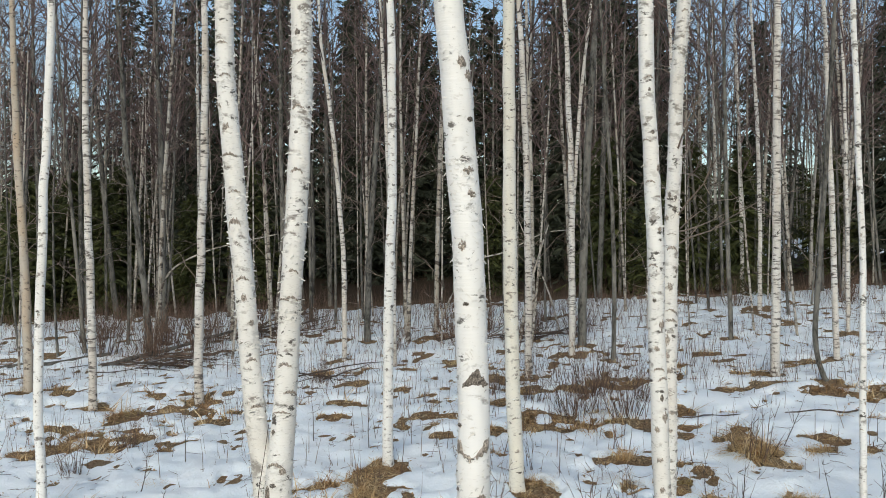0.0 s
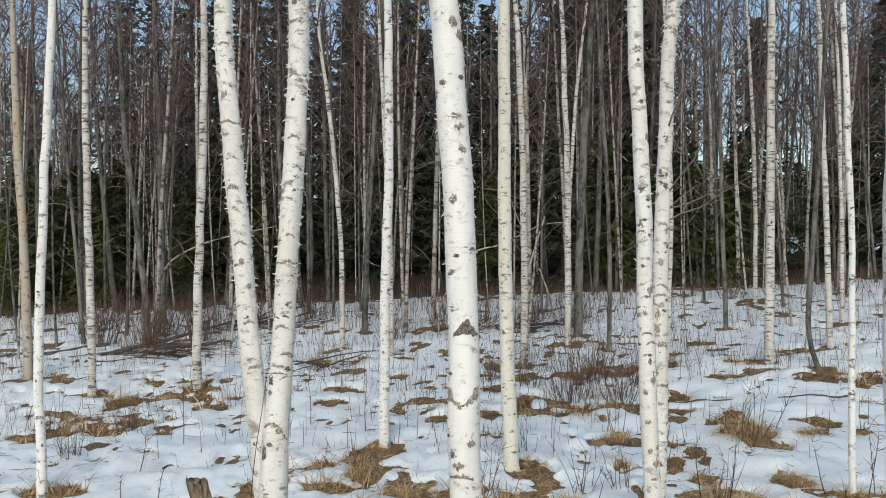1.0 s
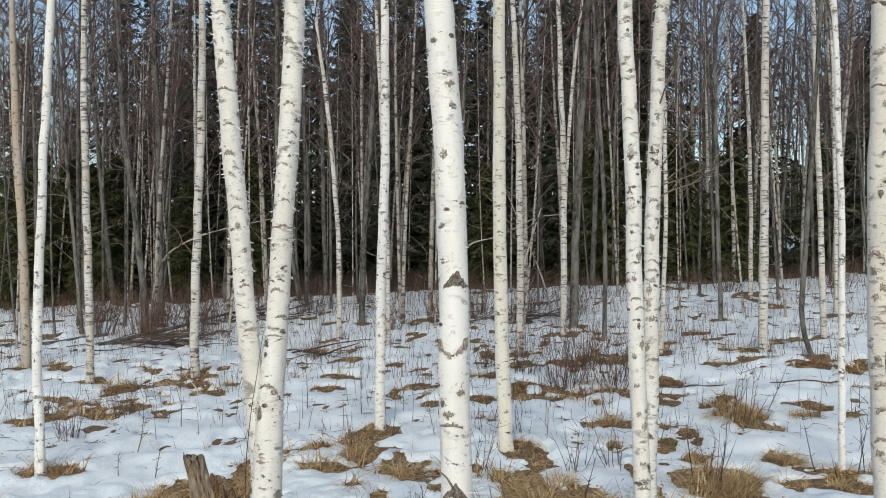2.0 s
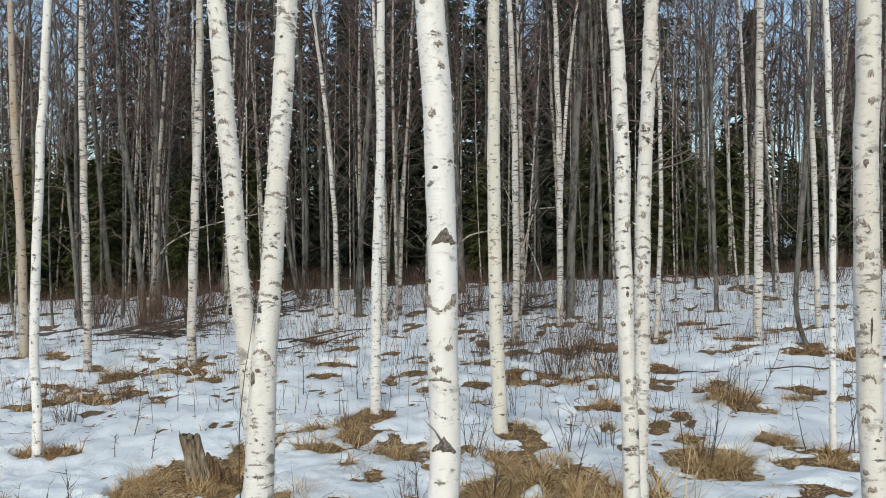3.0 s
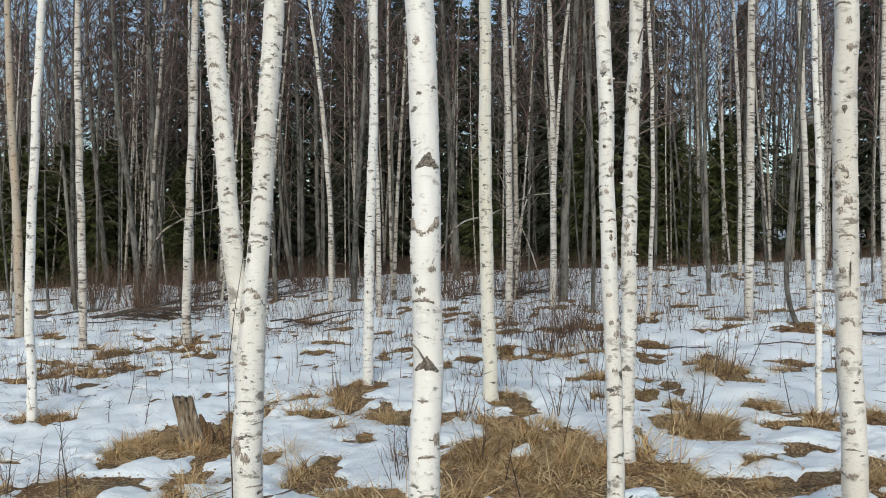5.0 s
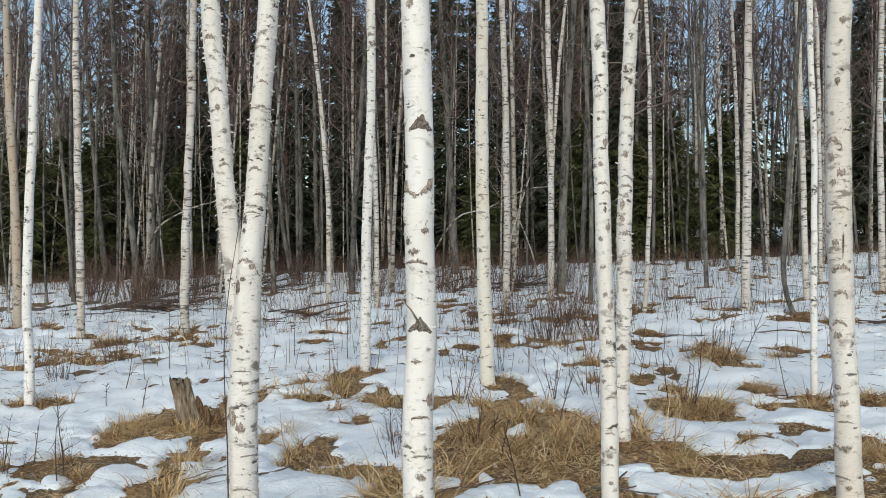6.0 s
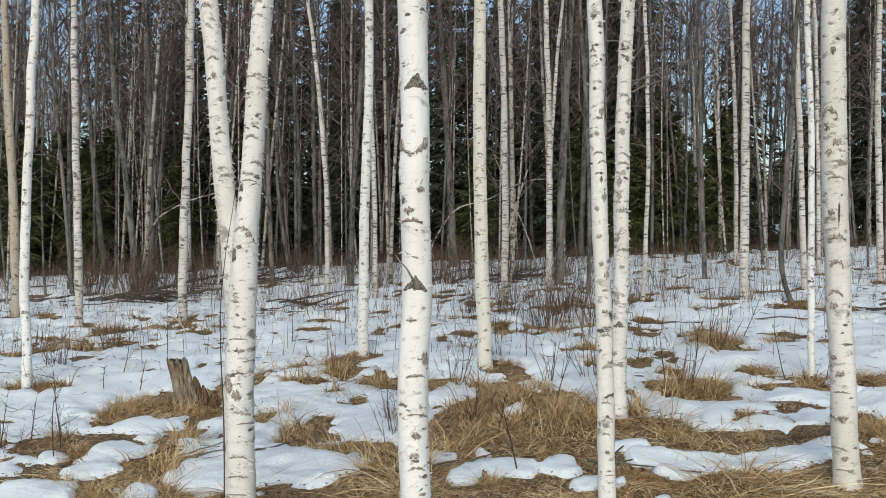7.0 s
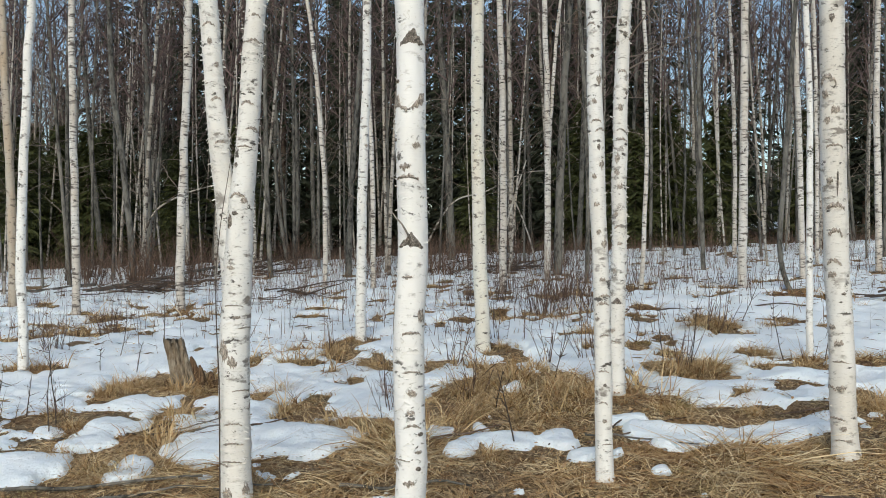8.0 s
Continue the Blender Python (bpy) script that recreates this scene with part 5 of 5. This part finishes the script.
def bent_sapling(name, base, knees, radius, label, material=BIRCH_FAR):
    """A thin dead stem that bows over; knees are offsets from its foot."""
    x, y = base
    z = float(ground_height(x, y))
    pts = [Vector((0, 0, -0.1))] + [Vector(k) for k in knees]
    path = []
    for i in range(len(pts) - 1):
        p0, p1, p2, p3 = pts[max(i - 1, 0)], pts[i], pts[i + 1], pts[min(i + 2, len(pts) - 1)]
        for s in range(5):
            f = s / 5
            path.append(0.5 * (2 * p1 + (p2 - p0) * f + (2 * p0 - 5 * p1 + 4 * p2 - p3) * f**2 + (3 * p1 - p0 - 3 * p2 + p3) * f**3))
    path.append(pts[-1])
    b = Build()
    b.tube([tuple(p) for p in path], np.linspace(radius, radius * 0.35, len(path)), 6)
    ob = new(name, b.mesh(name, material))
    ob.matrix_basis = pose(x, y, z)
    return tagged(ob, label, "sapling", "bent saplings")


bent_sapling("bent_sapling", (-8.35, 26.0), ((0.12, 0, 1.1), (0.45, 0, 1.95), (1.25, 0, 2.45), (2.2, 0, 2.75), (3.6, 0, 3.05)), 0.04, "thin grey sapling bowed over under the birches")
bent_sapling("bent_sapling", (-0.15, 25.0), ((0.35, 0, 1.0), (1.0, 0, 2.0), (1.9, 0, 2.3), (2.9, -0.1, 2.8), (3.6, -0.1, 2.9)), 0.035, "thin dead stem leaning among the trunks")
bent_sapling("bent_sapling", (1.95, 23.0), ((0.2, 0, 1.1), (0.5, 0, 2.2), (0.75, 0, 3.0)), 0.045, "thin grey sapling leaning beside a birch")
bent_sapling("bent_sapling", (3.2, 24.5), ((-0.3, 0, 1.0), (-0.8, 0, 2.2), (-1.3, 0, 3.4)), 0.03, "thin grey sapling leaning to one side")

bent_sapling("bent_sapling", (-1.215, 5.955), ((-0.012, 0, 0.82), (-0.032, 0, 1.23), (-0.042, 0, 1.47), (-0.04, 0, 1.75), (-0.008, 0, 2.09), (0.03, 0, 2.34), (0.07, 0, 2.62)), 0.0055, "thin dark sapling leaning on the forked birch", DARK_STEM)


# ---- stump, logs and sticks ----
def stump(x, y):
    t = thing("stump", x, y, float(ground_height(x, y)), "broken weathered grey-brown tree stump in dry grass", "stump")
    rng, b = np.random.default_rng(71), Build()
    n, rows = 38, 9
    around = np.arange(n) * 2 * math.pi / n
    ragged = 0.60 + 0.05 * np.exp(-(((around - 3.1) / 0.25) ** 2)) + 0.03 * np.exp(-(((around - 5.9) / 0.2) ** 2)) - 0.05 * np.exp(-(((around - 4.85) / 0.12) ** 2)) + rng.normal(0, 0.012, n)
    v = []
    for k in range(rows):
        f = k / (rows - 1)
        for j in range(n):
            th = around[j]
            r = (0.118 + 0.05 * (1 - f) ** 3) * (1 + 0.08 * math.sin(th * 3 + 1) + 0.035 * math.sin(th * 11) + 0.03 * rng.normal() - 0.5 * math.exp(-(((th - 4.85 + 0.1 * f) / 0.11) ** 2)) - 0.15 * math.exp(-(((th - 5.5) / 0.12) ** 2)))
            h = -0.1 + (ragged[j] + 0.1) * f
            v.append((r * math.cos(th) - 0.17 * f, 0.75 * r * math.sin(th), h))
    for k in range(3):
        for j in range(n):
            th = around[j]
            r = 0.118 * (0.72, 0.55, 0.2)[k]
            v.append((r * math.cos(th) - 0.165, 0.75 * r * math.sin(th), (0.52, 0.42, 0.40)[k] + 0.02 * rng.normal()))
    q = [(i * n + j, i * n + (j + 1) % n, (i + 1) * n + (j + 1) % n, (i + 1) * n + j) for i in range(rows + 2) for j in range(n)]
    b.add(v, q)
    piece("bole", b.mesh("bole", ROT), t)
    # slabs that have split off and rot beside it
    for k, (dx, dy, tall, lean, wide) in enumerate(((0.10, -0.07, 0.50, -0.13, 0.045), (0.16, -0.03, 0.40, -0.11, 0.06), (0.23, -0.06, 0.30, -0.07, 0.05), (0.30, 0.0, 0.22, -0.02, 0.06), (0.36, -0.05, 0.15, 0.03, 0.05), (0.20, -0.14, 0.2, 0.03, 0.035), (0.42, 0.02, 0.10, 0.06, 0.05), (-0.2, -0.08, 0.14, -0.03, 0.03))):
        s = Build()
        s.tube([(dx + 0.05, dy, -0.08), (dx + lean * 0.4, dy, tall * 0.5), (dx + lean * 0.8, dy + 0.01, tall * 0.85), (dx + lean, dy + 0.02, tall)], [wide, wide * 0.85, wide * 0.6, wide * 0.25], 6, True)
        piece("splinter", s.mesh("splinter", ROT_BROWN if k else ROT), t, None, "split slab of brown rotten wood")
    # twisted root ends and torn grass at its foot
    for k in range(16):
        s = Build()
        a = rng.uniform(-0.6, 0.9)
        grow(s, rng, (rng.uniform(-0.1, 0.45), rng.uniform(-0.25, 0.0), 0.0), (math.cos(a), -0.4, rng.uniform(0.1, 0.8)), rng.uniform(0.12, 0.35), rng.uniform(0.006, 0.014), 4, 0.25, -0.03)
        piece("root", s.mesh("root", ROT_BROWN), t)
    return t


stump(-2.62, 10.2)


def log(name, a, b_, radius, seed, material, label, rise=0.0):
    rng, b = np.random.default_rng(seed), Build()
    n = 12
    dx, dy = b_[0] - a[0], b_[1] - a[1]
    path = []
    for k in range(n):
        f = k / (n - 1)
        x, y = a[0] + dx * f, a[1] + dy * f
        path.append((x - a[0] + rng.normal(0, radius * 0.5), y - a[1] + rng.normal(0, radius * 0.5), 0.0))
    z0 = float(ground_height(*a))
    path = [(px, py, float(ground_height(a[0] + px, a[1] + py)) - z0 + 0.045 + rise * k / n) for k, (px, py, _) in enumerate(path)]
    b.tube(path, np.linspace(radius, radius * 0.55, n), 8, True)
    ob = new(name, b.mesh(name, material))
    ob.matrix_basis = pose(a[0], a[1], z0)
    return tagged(ob, label, "log" if radius > 0.03 else "stick", "fallen wood")


log("fallen_log", (-13.2, 20.6), (-8.7, 23.3), 0.085, 1, GREY, "dark fallen log lying on the snow")
log("fallen_log", (-8.3, 21.8), (-5.6, 25.0), 0.06, 2, GREY, "fallen grey trunk in the brush", 0.35)
log("fallen_log", (-7.2, 23.2), (-5.2, 22.5), 0.05, 3, BROWN, "dark fallen branch in the brush", 0.15)
log("fallen_branch", (5.7, 14.95), (6.9, 14.85), 0.024, 4, DARK_STEM, "dark fallen branch lying on the snow")
log("fallen_branch", (3.6, 14.9), (5.0, 15.1), 0.016, 5, DARK_STEM, "thin dark stick lying on the snow")
log("stick", (-3.3, 6.5), (-1.5, 6.62), 0.018, 7, GREY, "long weathered grey stick lying in the grass")
log("stick", (-2.9, 6.3), (-0.9, 6.35), 0.014, 8, GREY, "long weathered grey stick lying in the grass")
log("stick", (-0.4, 6.3), (0.6, 6.2), 0.015, 9, GREY, "weathered grey stick lying in the grass")
log("fallen_log", (6.5, 30.2), (9.7, 29.9), 0.075, 6, BROWN, "fallen log at the wood's edge")
for k in range(16):
    rng = np.random.default_rng(1300 + k)
    x, y, a = rng.uniform(-3.5, 3.5), rng.uniform(5.4, 8.2), rng.normal(0, 0.5)
    l = rng.uniform(0.4, 1.3)
    log("stick", (x, y), (x + l * math.cos(a), y + l * math.sin(a)), rng.uniform(0.006, 0.014), 20 + k, (DARK_STEM, GREY, BROWN)[k % 3], "thin dead stick lying in the grass")


def brush_pile(x, y, count, reach, seed):
    """A heap of dead branches, each a part."""
    z = float(ground_height(x, y))
    heap = thing("brush_pile", x, y, z, "dark tangled heap of dead branches on the snow", "brush pile")
    rng = np.random.default_rng(seed)
    for k in range(count):
        b = Build()
        px, py = rng.normal(0, reach * 0.5), rng.normal(0, reach * 0.2)
        pz = float(ground_height(x + px, y + py)) - z + 0.03 + 0.25 * rng.random() * math.exp(-(px / reach) ** 2)
        a = rng.normal(0.12, 0.5)
        head = np.array([math.cos(a), math.sin(a) * 0.6, rng.normal(0.05, 0.12)])
        main = grow(b, rng, (px, py, pz), head / np.linalg.norm(head), rng.uniform(0.8, 2.4), rng.uniform(0.008, 0.028), 4, 0.10, -0.01)
        for _ in range(3):
            q = rng.integers(1, 5)
            side = main[q] - main[q - 1] + rng.normal(0, 0.25, 3)
            grow(b, rng, main[q], side / np.linalg.norm(side), rng.uniform(0.2, 0.7), 0.007, 2, 0.15, 0.02)
        piece("branch", b.mesh("branch", DARK_STEM if k % 3 else BROWN), heap)


brush_pile(-7.0, 21.5, 40, 1.5, 91)
brush_pile(-5.6, 25.2, 34, 1.2, 94)
brush_pile(1.6, 23.0, 26, 1.4, 95)
brush_pile(-3.3, 18.9, 9, 0.9, 92)
brush_pile(8.2, 15.2, 10, 0.8, 93)
